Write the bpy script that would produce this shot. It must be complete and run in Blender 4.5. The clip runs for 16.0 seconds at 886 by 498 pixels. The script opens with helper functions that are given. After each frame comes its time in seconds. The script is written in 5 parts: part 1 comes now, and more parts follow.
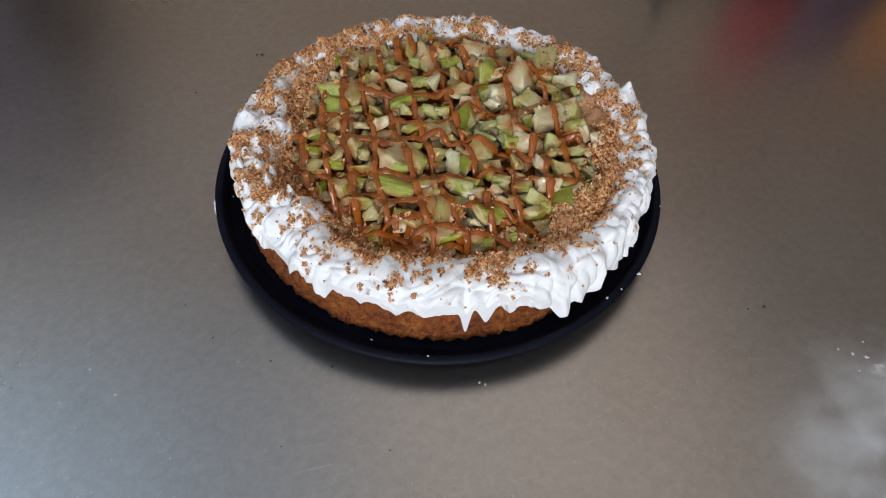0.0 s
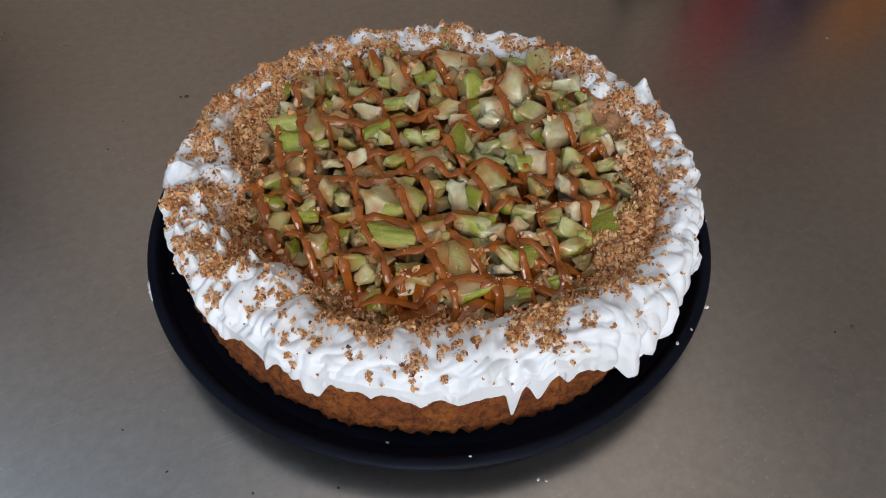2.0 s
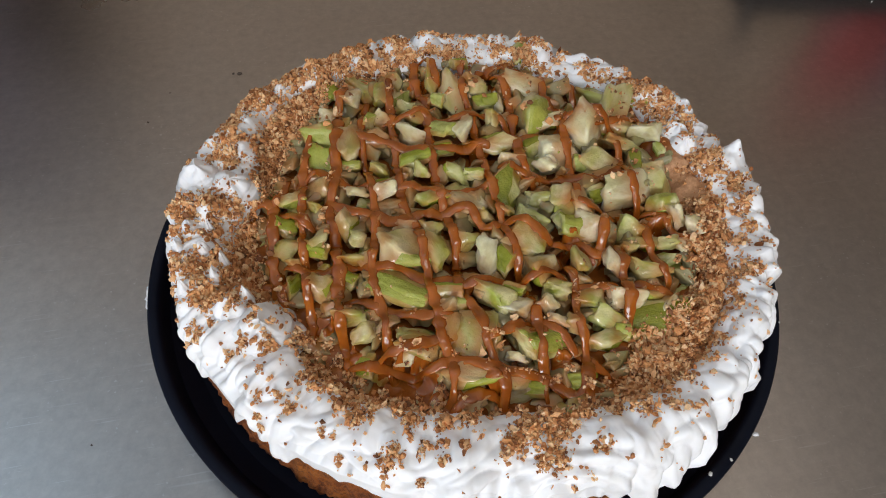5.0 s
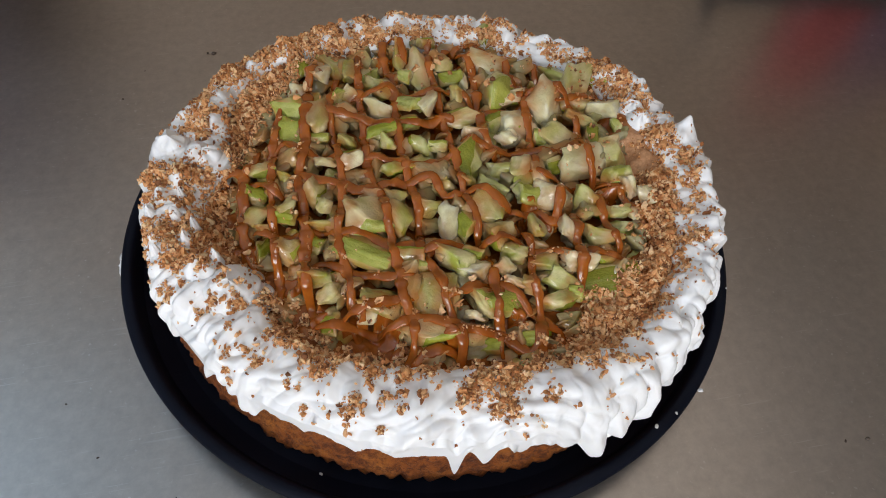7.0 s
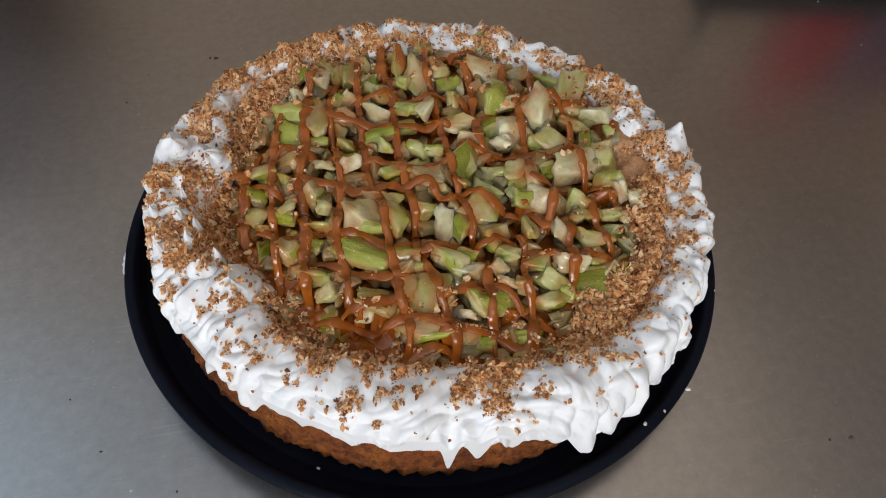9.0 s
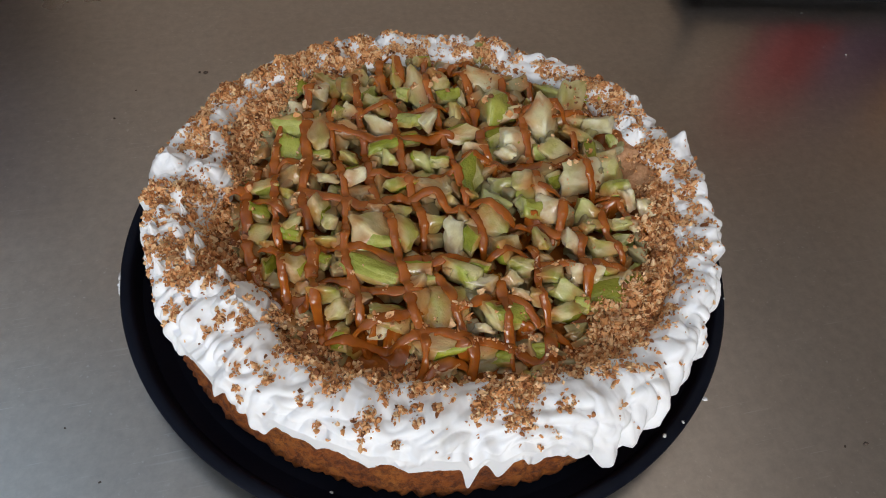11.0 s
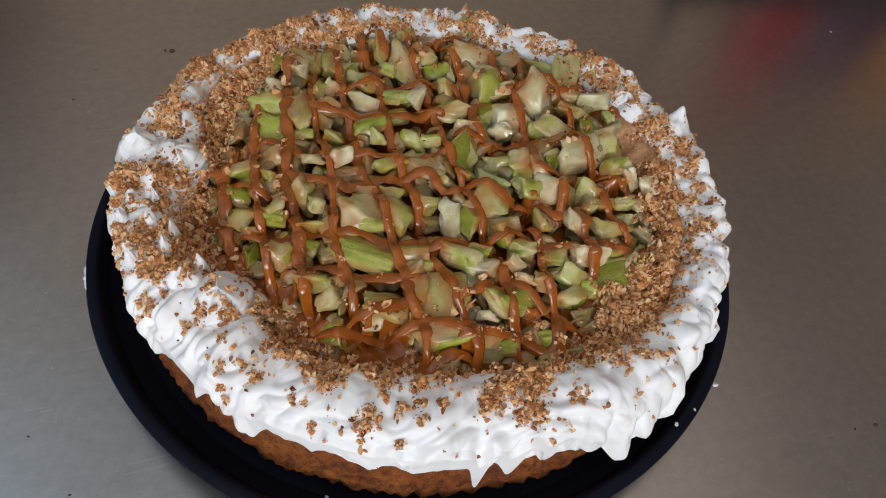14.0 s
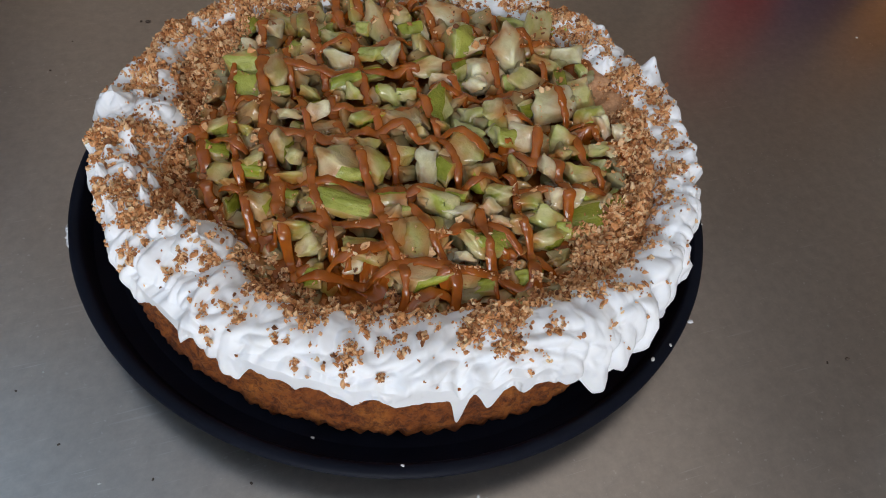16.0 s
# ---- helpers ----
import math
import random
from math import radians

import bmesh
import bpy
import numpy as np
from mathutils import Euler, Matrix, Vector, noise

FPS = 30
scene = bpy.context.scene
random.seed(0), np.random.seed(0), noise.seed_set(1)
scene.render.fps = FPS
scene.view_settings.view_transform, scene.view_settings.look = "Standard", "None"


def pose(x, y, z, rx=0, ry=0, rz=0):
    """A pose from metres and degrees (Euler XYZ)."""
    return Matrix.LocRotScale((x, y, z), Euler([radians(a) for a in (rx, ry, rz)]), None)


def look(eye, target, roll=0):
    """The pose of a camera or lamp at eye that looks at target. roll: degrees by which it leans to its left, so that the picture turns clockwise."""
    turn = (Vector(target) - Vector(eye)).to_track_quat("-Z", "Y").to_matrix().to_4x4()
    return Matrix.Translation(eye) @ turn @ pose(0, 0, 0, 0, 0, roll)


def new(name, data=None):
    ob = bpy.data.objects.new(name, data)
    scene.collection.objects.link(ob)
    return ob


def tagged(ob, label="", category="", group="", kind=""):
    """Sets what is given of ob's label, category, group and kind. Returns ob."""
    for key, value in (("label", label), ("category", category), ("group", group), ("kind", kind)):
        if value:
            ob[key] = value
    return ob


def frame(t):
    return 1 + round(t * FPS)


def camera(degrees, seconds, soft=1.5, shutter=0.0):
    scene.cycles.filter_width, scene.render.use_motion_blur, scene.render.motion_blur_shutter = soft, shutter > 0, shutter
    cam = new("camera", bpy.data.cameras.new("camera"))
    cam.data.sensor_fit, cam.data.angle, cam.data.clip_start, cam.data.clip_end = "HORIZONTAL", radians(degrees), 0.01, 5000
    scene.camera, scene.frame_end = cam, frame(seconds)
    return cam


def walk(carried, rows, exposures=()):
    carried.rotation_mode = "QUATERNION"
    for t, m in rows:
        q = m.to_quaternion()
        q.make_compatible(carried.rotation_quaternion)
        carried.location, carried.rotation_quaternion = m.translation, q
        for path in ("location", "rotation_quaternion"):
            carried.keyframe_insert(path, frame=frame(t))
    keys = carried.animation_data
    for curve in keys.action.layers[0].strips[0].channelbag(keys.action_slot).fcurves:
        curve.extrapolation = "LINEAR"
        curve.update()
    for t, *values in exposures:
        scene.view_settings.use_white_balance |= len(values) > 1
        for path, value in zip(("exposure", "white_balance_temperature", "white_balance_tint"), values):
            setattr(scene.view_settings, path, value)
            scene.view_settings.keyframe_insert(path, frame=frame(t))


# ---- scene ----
cam = camera(67.0, 16.0, soft=1.0)
PATH = [
    (0, (-0.0805, -0.3206, 0.3625), (-0.0189, -0.0885, 0.0426), 1.49),
    (0.5, (-0.0830, -0.3090, 0.3605), (-0.0112, -0.0751, 0.0441), 2.15),
    (1, (-0.0886, -0.2956, 0.3540), (-0.0059, -0.0555, 0.0450), 1.86),
    (1.5, (-0.1043, -0.2824, 0.3227), (-0.0143, -0.0476, 0.0116), 1.44),
    (2, (-0.1006, -0.2463, 0.2919), (0.0041, -0.0085, -0.0123), 1.30),
    (2.5, (-0.0968, -0.2281, 0.2862), (-0.0007, 0.0048, -0.0244), 1.61),
    (3, (-0.0721, -0.2072, 0.2866), (-0.0026, 0.0243, -0.0320), 1.87),
    (3.5, (-0.0608, -0.1873, 0.2789), (-0.0130, 0.0393, -0.0472), 0.58),
    (4, (-0.0562, -0.1886, 0.2820), (-0.0062, 0.0415, -0.0413), 1.66),
    (6.5, (-0.0569, -0.2127, 0.2961), (0.0010, 0.0207, -0.0236), 3.36),
    (7, (-0.0515, -0.2168, 0.2937), (0.0120, 0.0123, -0.0280), 4.54),
    (7.5, (-0.0497, -0.2176, 0.2972), (0.0135, 0.0128, -0.0236), 4.24),
    (8, (-0.0493, -0.2191, 0.2961), (0.0142, 0.0098, -0.0257), 4.60),
    (8.5, (-0.0507, -0.2224, 0.2984), (0.0143, 0.0073, -0.0226), 4.77),
    (9, (-0.0518, -0.2233, 0.2997), (0.0130, 0.0079, -0.0202), 5.01),
    (9.5, (-0.0569, -0.2199, 0.2989), (0.0075, 0.0110, -0.0212), 5.54),
    (12, (-0.0718, -0.2162, 0.2858), (0.0218, 0.0205, -0.0228), 7.56),
    (12.5, (-0.0752, -0.2148, 0.2837), (0.0208, 0.0175, -0.0275), 8.39),
    (13, (-0.0776, -0.2094, 0.2839), (0.0195, 0.0217, -0.0278), 8.69),
    (13.5, (-0.0776, -0.2047, 0.2789), (0.0196, 0.0236, -0.0349), 8.60),
    (14, (-0.0757, -0.2040, 0.2738), (0.0239, 0.0217, -0.0410), 9.30),
    (14.5, (-0.0770, -0.2051, 0.2724), (0.0234, 0.0184, -0.0438), 9.76),
    (15, (-0.0783, -0.2060, 0.2699), (0.0242, 0.0196, -0.0441), 9.65),
    (15.5, (-0.0791, -0.2147, 0.2679), (0.0240, 0.0103, -0.0463), 8.62),
    (16, (-0.0759, -0.2242, 0.2661), (0.0288, -0.0032, -0.0504), 8.75),
]
walk(cam, [(t, look(eye, target, roll)) for t, eye, target, roll in PATH],
     exposures=[(0, -0.22, 6200, 10), (1.5, -0.25, 6200, 10), (2.2, -0.39, 6200, 10), (3, -0.43, 6250, 10), (4, -0.22, 6500, 10), (6.5, -0.15, 6500, 10), (7.5, -0.30, 6500, 10),
                (14.5, -0.30, 6500, 10), (15.5, -0.33, 6300, 10), (16, -0.40, 6200, 10)])

# ---- light ----
world = bpy.data.worlds.new("sky")
scene.world = world
world.use_nodes = True
wn = world.node_tree.nodes
sky = wn.new("ShaderNodeTexSky")
sky.sky_type, sky.sun_disc, sky.sun_elevation, sky.sun_rotation = "NISHITA", False, radians(35), radians(120)
world.node_tree.links.new(sky.outputs[0], wn["Background"].inputs[0])
wn["Background"].inputs[1].default_value = 0.12


def area_lamp(name, eye, target, width, height, power, colour):
    data = bpy.data.lights.new(name, "AREA")
    data.shape, data.size, data.size_y, data.energy, data.color = "RECTANGLE", width, height, power, colour
    ob = new(name, data)
    ob.matrix_world = look(eye, target)
    return ob


WINDOW_Y, WINDOW_Z = (-0.35, 0.95), (0.5, 1.6)
area_lamp("window_daylight", (-1.80, 0.3, 1.0), (-1.28, 0.3, 1.9), 1.2, 0.9, 24, (0.49, 0.73, 1.0))
# unseen fill added behind the camera to brighten the front of the cream
area_lamp("shop_window_daylight", (-0.8, -2.35, 1.05), (-0.05, 0, 0.6), 1.6, 0.9, 57, (0.93, 0.96, 1.0))
# added weak fill under the ceiling, so the steel mirrors a brighter area
area_lamp("ceiling_panel", (0.5, 0.46, 1.66), (0.5, 0.46, 0), 1.3, 1.1, 1.7, (1.0, 0.83, 0.68))
# narrow overhead light added for top light and small highlights; no fixture is known
area_lamp("ceiling_tube", (0.2, -0.75, 1.66), (0.2, -0.75, 0), 1.2, 0.14, 5.0, (1.0, 0.97, 0.95))


# ---- materials ----
def material(name):
    m = bpy.data.materials.new(name)
    m.use_nodes = True
    return m, m.node_tree.nodes, m.node_tree.links, m.node_tree.nodes["Principled BSDF"]


def noise_node(nodes, links, coords, scale, detail=4.0, rough=0.6, kind="Object", stretch=(1, 1, 1)):
    n = nodes.new("ShaderNodeTexNoise")
    n.inputs["Scale"].default_value, n.inputs["Detail"].default_value, n.inputs["Roughness"].default_value = scale, detail, rough
    mapping = nodes.new("ShaderNodeMapping")
    mapping.inputs["Scale"].default_value = stretch
    links.new(coords.outputs[kind], mapping.inputs[0])
    links.new(mapping.outputs[0], n.inputs["Vector"])
    return n


def ramp_node(nodes, links, source, stops):
    r = nodes.new("ShaderNodeValToRGB")
    while len(r.color_ramp.elements) < len(stops):
        r.color_ramp.elements.new(0.5)
    for e, (at, colour) in zip(r.color_ramp.elements, stops):
        e.position, e.color = at, (*colour, 1) if len(colour) == 3 else colour
    links.new(source, r.inputs[0])
    return r


def mix_node(nodes, links, factor, a, b, how="MIX"):
    m = nodes.new("ShaderNodeMix")
    m.data_type, m.blend_type = "RGBA", how
    for socket, value in ((m.inputs[0], factor), (m.inputs[6], a), (m.inputs[7], b)):
        if isinstance(value, bpy.types.NodeSocket):
            links.new(value, socket)
        elif isinstance(value, (int, float)):
            socket.default_value = value
        else:
            socket.default_value = (*value, 1)
    return m.outputs[2]


def bump_node(nodes, links, height, strength, distance, shader):
    b = nodes.new("ShaderNodeBump")
    b.inputs["Strength"].default_value, b.inputs["Distance"].default_value = strength, distance
    links.new(height, b.inputs["Height"])
    links.new(b.outputs[0], shader.inputs["Normal"])
    return b


def steel_material():
    m, n, l, s = material("worn_steel")
    co = n.new("ShaderNodeTexCoord")
    s.inputs["Metallic"].default_value = 1.0
    cloud = noise_node(n, l, co, 5, 5, 0.6)
    fine = noise_node(n, l, co, 150, 5, 0.75)
    brush = noise_node(n, l, co, 90, 3, 0.6, stretch=(1, 6, 1))
    tone = ramp_node(n, l, cloud.outputs[0], [(0.3, (0.55, 0.51, 0.465)), (0.7, (0.63, 0.59, 0.545))])
    grain = ramp_node(n, l, fine.outputs[0], [(0.3, (0.82, 0.82, 0.83)), (0.7, (1.02, 1.02, 1.02))])
    colour = mix_node(n, l, 1.0, tone.outputs[0], grain.outputs[0], "MULTIPLY")
    # a broad soft glow painted on as mirrored light, and a floury smear
    smear = noise_node(n, l, co, 55, 6, 0.7)
    veil = noise_node(n, l, co, 16, 3, 0.6)
    glow_and_flour = None
    for at, inner, outer, most, source, low, high in (
            ((0.205, -0.262, 0), 0.010, 0.100, 0.8, veil, 0.30, 0.62), ((0.229, -0.197, 0), 0.004, 0.026, 0.8, smear, 0.50, 0.62)):
        spot = n.new("ShaderNodeVectorMath")
        spot.operation = "DISTANCE"
        spot.inputs[1].default_value = at
        l.new(co.outputs["Object"], spot.inputs[0])
        near = n.new("ShaderNodeMapRange")
        near.interpolation_type = "SMOOTHSTEP"
        near.inputs[1].default_value, near.inputs[2].default_value, near.inputs[3].default_value, near.inputs[4].default_value = inner, outer, most, 0.0
        l.new(spot.outputs["Value"], near.inputs[0])
        mask = ramp_node(n, l, source.outputs[0], [(low, (0, 0, 0)), (high, (1, 1, 1))])
        both = n.new("ShaderNodeMath")
        both.operation = "MULTIPLY"
        l.new(near.outputs[0], both.inputs[0])
        l.new(mask.outputs[0], both.inputs[1])
        if glow_and_flour:
            most_of = n.new("ShaderNodeMath")
            most_of.operation = "MAXIMUM"
            l.new(glow_and_flour.outputs[0], most_of.inputs[0])
            l.new(both.outputs[0], most_of.inputs[1])
            both = most_of
        glow_and_flour = both
    colour = mix_node(n, l, glow_and_flour.outputs[0], colour, (0.66, 0.69, 0.72))
    bare = n.new("ShaderNodeMath")
    bare.operation, bare.inputs[0].default_value = "SUBTRACT", 1.0
    l.new(glow_and_flour.outputs[0], bare.inputs[1])
    l.new(bare.outputs[0], s.inputs["Metallic"])
    flecks = noise_node(n, l, co, 420, 2, 0.5)
    patchy = noise_node(n, l, co, 14, 3, 0.6)
    light = ramp_node(n, l, flecks.outputs[0], [(0.66, (0, 0, 0)), (0.72, (0.5, 0.5, 0.5))])
    some = ramp_node(n, l, patchy.outputs[0], [(0.42, (0, 0, 0)), (0.62, (1, 1, 1))])
    fleck = n.new("ShaderNodeMath")
    fleck.operation = "MULTIPLY"
    l.new(light.outputs[0], fleck.inputs[0])
    l.new(some.outputs[0], fleck.inputs[1])
    colour = mix_node(n, l, fleck.outputs[0], colour, (0.82, 0.82, 0.82))
    for angle, scale in ((12, 34), (-35, 46), (78, 40), (-62, 60), (-8, 21)):
        lines = noise_node(n, l, co, scale, 1, 0.4, stretch=(1.0, 26, 1))
        lines.inputs["Vector"].links[0].from_node.inputs["Rotation"].default_value = (0, 0, radians(angle))
        worn = noise_node(n, l, co, 9 + scale, 2, 0.5)
        thin = ramp_node(n, l, lines.outputs[0], [(0.70, (0, 0, 0)), (0.73, (0.32, 0.32, 0.32))])
        where = ramp_node(n, l, worn.outputs[0], [(0.5, (0, 0, 0)), (0.68, (1, 1, 1))])
        mark = n.new("ShaderNodeMath")
        mark.operation = "MULTIPLY"
        l.new(thin.outputs[0], mark.inputs[0])
        l.new(where.outputs[0], mark.inputs[1])
        colour = mix_node(n, l, mark.outputs[0], colour, (0.80, 0.80, 0.80))
    l.new(colour, s.inputs["Base Color"])
    rough = n.new("ShaderNodeMapRange")
    rough.inputs[3].default_value, rough.inputs[4].default_value = 0.22, 0.37
    l.new(cloud.outputs[0], rough.inputs[0])
    l.new(rough.outputs[0], s.inputs["Roughness"])
    # scratches in two directions
    scratch_a = noise_node(n, l, co, 30, 2, 0.5, stretch=(1, 40, 1))
    heights = mix_node(n, l, 0.5, brush.outputs[0], scratch_a.outputs[0])
    heights = mix_node(n, l, 0.5, heights, fine.outputs[0])
    bump_node(n, l, heights, 0.2, 0.0004, s)
    return m


def plate_material():
    m, n, l, s = material("black_plate")
    co = n.new("ShaderNodeTexCoord")
    fine = noise_node(n, l, co, 400, 3, 0.6)
    dust = noise_node(n, l, co, 30, 5, 0.6)
    tone = ramp_node(n, l, dust.outputs[0], [(0.35, (0.003, 0.004, 0.009)), (0.8, (0.006, 0.008, 0.016))])
    l.new(tone.outputs[0], s.inputs["Base Color"])
    rough = n.new("ShaderNodeMapRange")
    s.inputs["Specular IOR Level"].default_value = 0.12
    rough.inputs[3].default_value, rough.inputs[4].default_value = 0.4, 0.6
    l.new(dust.outputs[0], rough.inputs[0])
    l.new(rough.outputs[0], s.inputs["Roughness"])
    bump_node(n, l, fine.outputs[0], 0.15, 0.0003, s)
    return m


def crust_material():
    m, n, l, s = material("baked_sponge")
    co = n.new("ShaderNodeTexCoord")
    pores = noise_node(n, l, co, 260, 6, 0.8)
    patch = noise_node(n, l, co, 45, 4, 0.6)
    tone = ramp_node(n, l, patch.outputs[0], [(0.25, (0.19, 0.043, 0.005)), (0.5, (0.38, 0.100, 0.010)), (0.75, (0.54, 0.18, 0.024))])
    dark = ramp_node(n, l, pores.outputs[0], [(0.40, (0.24, 0.16, 0.11)), (0.56, (1, 1, 1))])
    l.new(mix_node(n, l, 0.9, tone.outputs[0], dark.outputs[0], "MULTIPLY"), s.inputs["Base Color"])
    s.inputs["Roughness"].default_value = 0.75
    bump_node(n, l, pores.outputs[0], 1.0, 0.0026, s)
    return m


def cream_material():
    m, n, l, s = material("whipped_cream")
    co = n.new("ShaderNodeTexCoord")
    soft = noise_node(n, l, co, 90, 4, 0.55)
    tone = ramp_node(n, l, soft.outputs[0], [(0.3, (0.86, 0.86, 0.86)), (0.7, (0.91, 0.91, 0.915))])
    l.new(tone.outputs[0], s.inputs["Base Color"])
    s.inputs["Roughness"].default_value = 0.45
    s.inputs["Subsurface Weight"].default_value = 0.35
    s.inputs["Subsurface Radius"].default_value = (0.005, 0.0047, 0.0043)
    s.inputs["Subsurface Scale"].default_value = 0.55
    fine = noise_node(n, l, co, 500, 3, 0.6)
    bump_node(n, l, fine.outputs[0], 0.06, 0.0003, s)
    return m


def apple_flesh_material(name, colour, other, clear=0.3):
    """Wet cut apple between two tints; the higher clear is, the more light passes through."""
    m, n, l, s = material(name)
    co = n.new("ShaderNodeTexCoord")
    info = n.new("ShaderNodeObjectInfo")
    tint = noise_node(n, l, co, 1.7, 3, 0.5)
    tint.noise_dimensions = "4D"
    far = n.new("ShaderNodeMath")
    far.operation, far.inputs[1].default_value = "MULTIPLY", 40
    l.new(info.outputs["Random"], far.inputs[0])
    l.new(far.outputs[0], tint.inputs["W"])
    fibre = noise_node(n, l, co, 3.2, 3, 0.55)
    colour = ramp_node(n, l, tint.outputs[0], [(0.42, colour), (0.60, other)]).outputs[0]
    streak = ramp_node(n, l, fibre.outputs[0], [(0.3, (0.86, 0.85, 0.80)), (0.62, (1.06, 1.06, 1.05))])
    colour = mix_node(n, l, 0.9, colour, streak.outputs[0], "MULTIPLY")
    # each piece a little lighter or darker than the next
    shade = ramp_node(n, l, info.outputs["Random"], [(0.0, (0.76, 0.76, 0.72)), (0.6, (0.98, 0.98, 0.98)), (1.0, (1.06, 1.06, 1.08))])
    colour = mix_node(n, l, 1.0, colour, shade.outputs[0], "MULTIPLY")
    # greener towards the peel
    peel = n.new("ShaderNodeAttribute")
    peel.attribute_name = "peel"
    colour = mix_node(n, l, peel.outputs["Fac"], colour, (0.40, 0.43, 0.085))
    # syrup soaked into the fruit in patches and along the caramel
    geo = n.new("ShaderNodeNewGeometry")
    soak = n.new("ShaderNodeTexNoise")
    soak.inputs["Scale"].default_value, soak.inputs["Detail"].default_value = 70, 3
    l.new(geo.outputs["Position"], soak.inputs["Vector"])
    stain = ramp_node(n, l, soak.outputs[0], [(0.55, (0, 0, 0)), (0.70, (0.7, 0.7, 0.7))])
    syrup = n.new("ShaderNodeAttribute")
    syrup.attribute_name = "syrup"
    most = n.new("ShaderNodeMath")
    most.operation = "MAXIMUM"
    l.new(stain.outputs[0], most.inputs[0])
    l.new(syrup.outputs["Fac"], most.inputs[1])
    l.new(mix_node(n, l, most.outputs[0], colour, (0.47, 0.175, 0.035)), s.inputs["Base Color"])
    s.inputs["Roughness"].default_value = 0.3
    s.inputs["Specular IOR Level"].default_value = 0.4
    s.inputs["Coat Weight"].default_value = 0.8
    s.inputs["Coat Roughness"].default_value = 0.05
    s.inputs["Subsurface Weight"].default_value = 0.4
    s.inputs["Transmission Weight"].default_value = clear
    s.inputs["Subsurface Radius"].default_value = (0.006, 0.0055, 0.003)
    s.inputs["Subsurface Scale"].default_value = 0.5
    s.inputs["IOR"].default_value = 1.36
    crisp = noise_node(n, l, co, 16, 3, 0.6)
    bump_node(n, l, mix_node(n, l, 0.25, fibre.outputs[0], crisp.outputs[0]), 0.16, 0.05, s)
    return m


def apple_skin_material(name, low, middle, high):
    m, n, l, s = material(name)
    co = n.new("ShaderNodeTexCoord")
    info = n.new("ShaderNodeObjectInfo")
    dots = noise_node(n, l, co, 14, 3, 0.6)
    cloud = noise_node(n, l, co, 2.2, 3, 0.6)
    base = ramp_node(n, l, info.outputs["Random"], [(0.0, low), (0.5, middle), (1.0, high)])
    fleck = ramp_node(n, l, dots.outputs[0], [(0.3, (0.9, 0.92, 0.88)), (0.7, (1.06, 1.04, 1.08))])
    worn = ramp_node(n, l, cloud.outputs[0], [(0.35, (0.82, 0.86, 0.8)), (0.7, (1.2, 1.14, 1.5))])
    colour = mix_node(n, l, 0.9, base.outputs[0], fleck.outputs[0], "MULTIPLY")
    l.new(mix_node(n, l, 1.0, colour, worn.outputs[0], "MULTIPLY"), s.inputs["Base Color"])
    s.inputs["Roughness"].default_value = 0.24
    s.inputs["Subsurface Weight"].default_value = 0.25
    s.inputs["Subsurface Radius"].default_value = (0.003, 0.004, 0.001)
    s.inputs["Subsurface Scale"].default_value = 0.6
    bump_node(n, l, dots.outputs[0], 0.2, 0.05, s)
    return m


def caramel_material():
    m, n, l, s = material("caramel_sauce")
    co = n.new("ShaderNodeTexCoord")
    vary = noise_node(n, l, co, 120, 3, 0.5)
    tone = ramp_node(n, l, vary.outputs[0], [(0.3, (0.23, 0.056, 0.005)), (0.7, (0.40, 0.108, 0.010))])
    l.new(tone.outputs[0], s.inputs["Base Color"])
    s.inputs["Roughness"].default_value = 0.16
    s.inputs["Specular IOR Level"].default_value = 0.3
    s.inputs["Coat Weight"].default_value = 0.6
    s.inputs["Coat Roughness"].default_value = 0.04
    s.inputs["Subsurface Weight"].default_value = 0.25
    s.inputs["Subsurface Radius"].default_value = (0.004, 0.0015, 0.0005)
    s.inputs["Subsurface Scale"].default_value = 0.7
    fine = noise_node(n, l, co, 380, 2, 0.5)
    bump_node(n, l, fine.outputs[0], 0.12, 0.0006, s)
    return m


def crumb_material():
    m, n, l, s = material("toasted_crumb")
    geo = n.new("ShaderNodeNewGeometry")
    co = n.new("ShaderNodeTexCoord")
    fine = noise_node(n, l, co, 900, 4, 0.7)
    info = n.new("ShaderNodeObjectInfo")
    pick = n.new("ShaderNodeMath")
    pick.operation = "ADD"
    l.new(geo.outputs["Random Per Island"], pick.inputs[0])
    l.new(info.outputs["Random"], pick.inputs[1])
    wrap = n.new("ShaderNodeMath")
    wrap.operation = "FRACT"
    l.new(pick.outputs[0], wrap.inputs[0])
    tone = ramp_node(n, l, wrap.outputs[0],
                     [(0.0, (0.14, 0.048, 0.014)), (0.12, (0.42, 0.155, 0.045)), (0.5, (0.76, 0.36, 0.135)), (1.0, (0.94, 0.66, 0.38))])
    grit = ramp_node(n, l, fine.outputs[0], [(0.3, (0.7, 0.66, 0.6)), (0.65, (1, 1, 1))])
    l.new(mix_node(n, l, 0.9, tone.outputs[0], grit.outputs[0], "MULTIPLY"), s.inputs["Base Color"])
    s.inputs["Roughness"].default_value = 0.7
    s.inputs["Subsurface Weight"].default_value = 0.1
    s.inputs["Subsurface Radius"].default_value = (0.002, 0.001, 0.0005)
    s.inputs["Subsurface Scale"].default_value = 0.5
    bump_node(n, l, fine.outputs[0], 0.5, 0.0006, s)
    return m


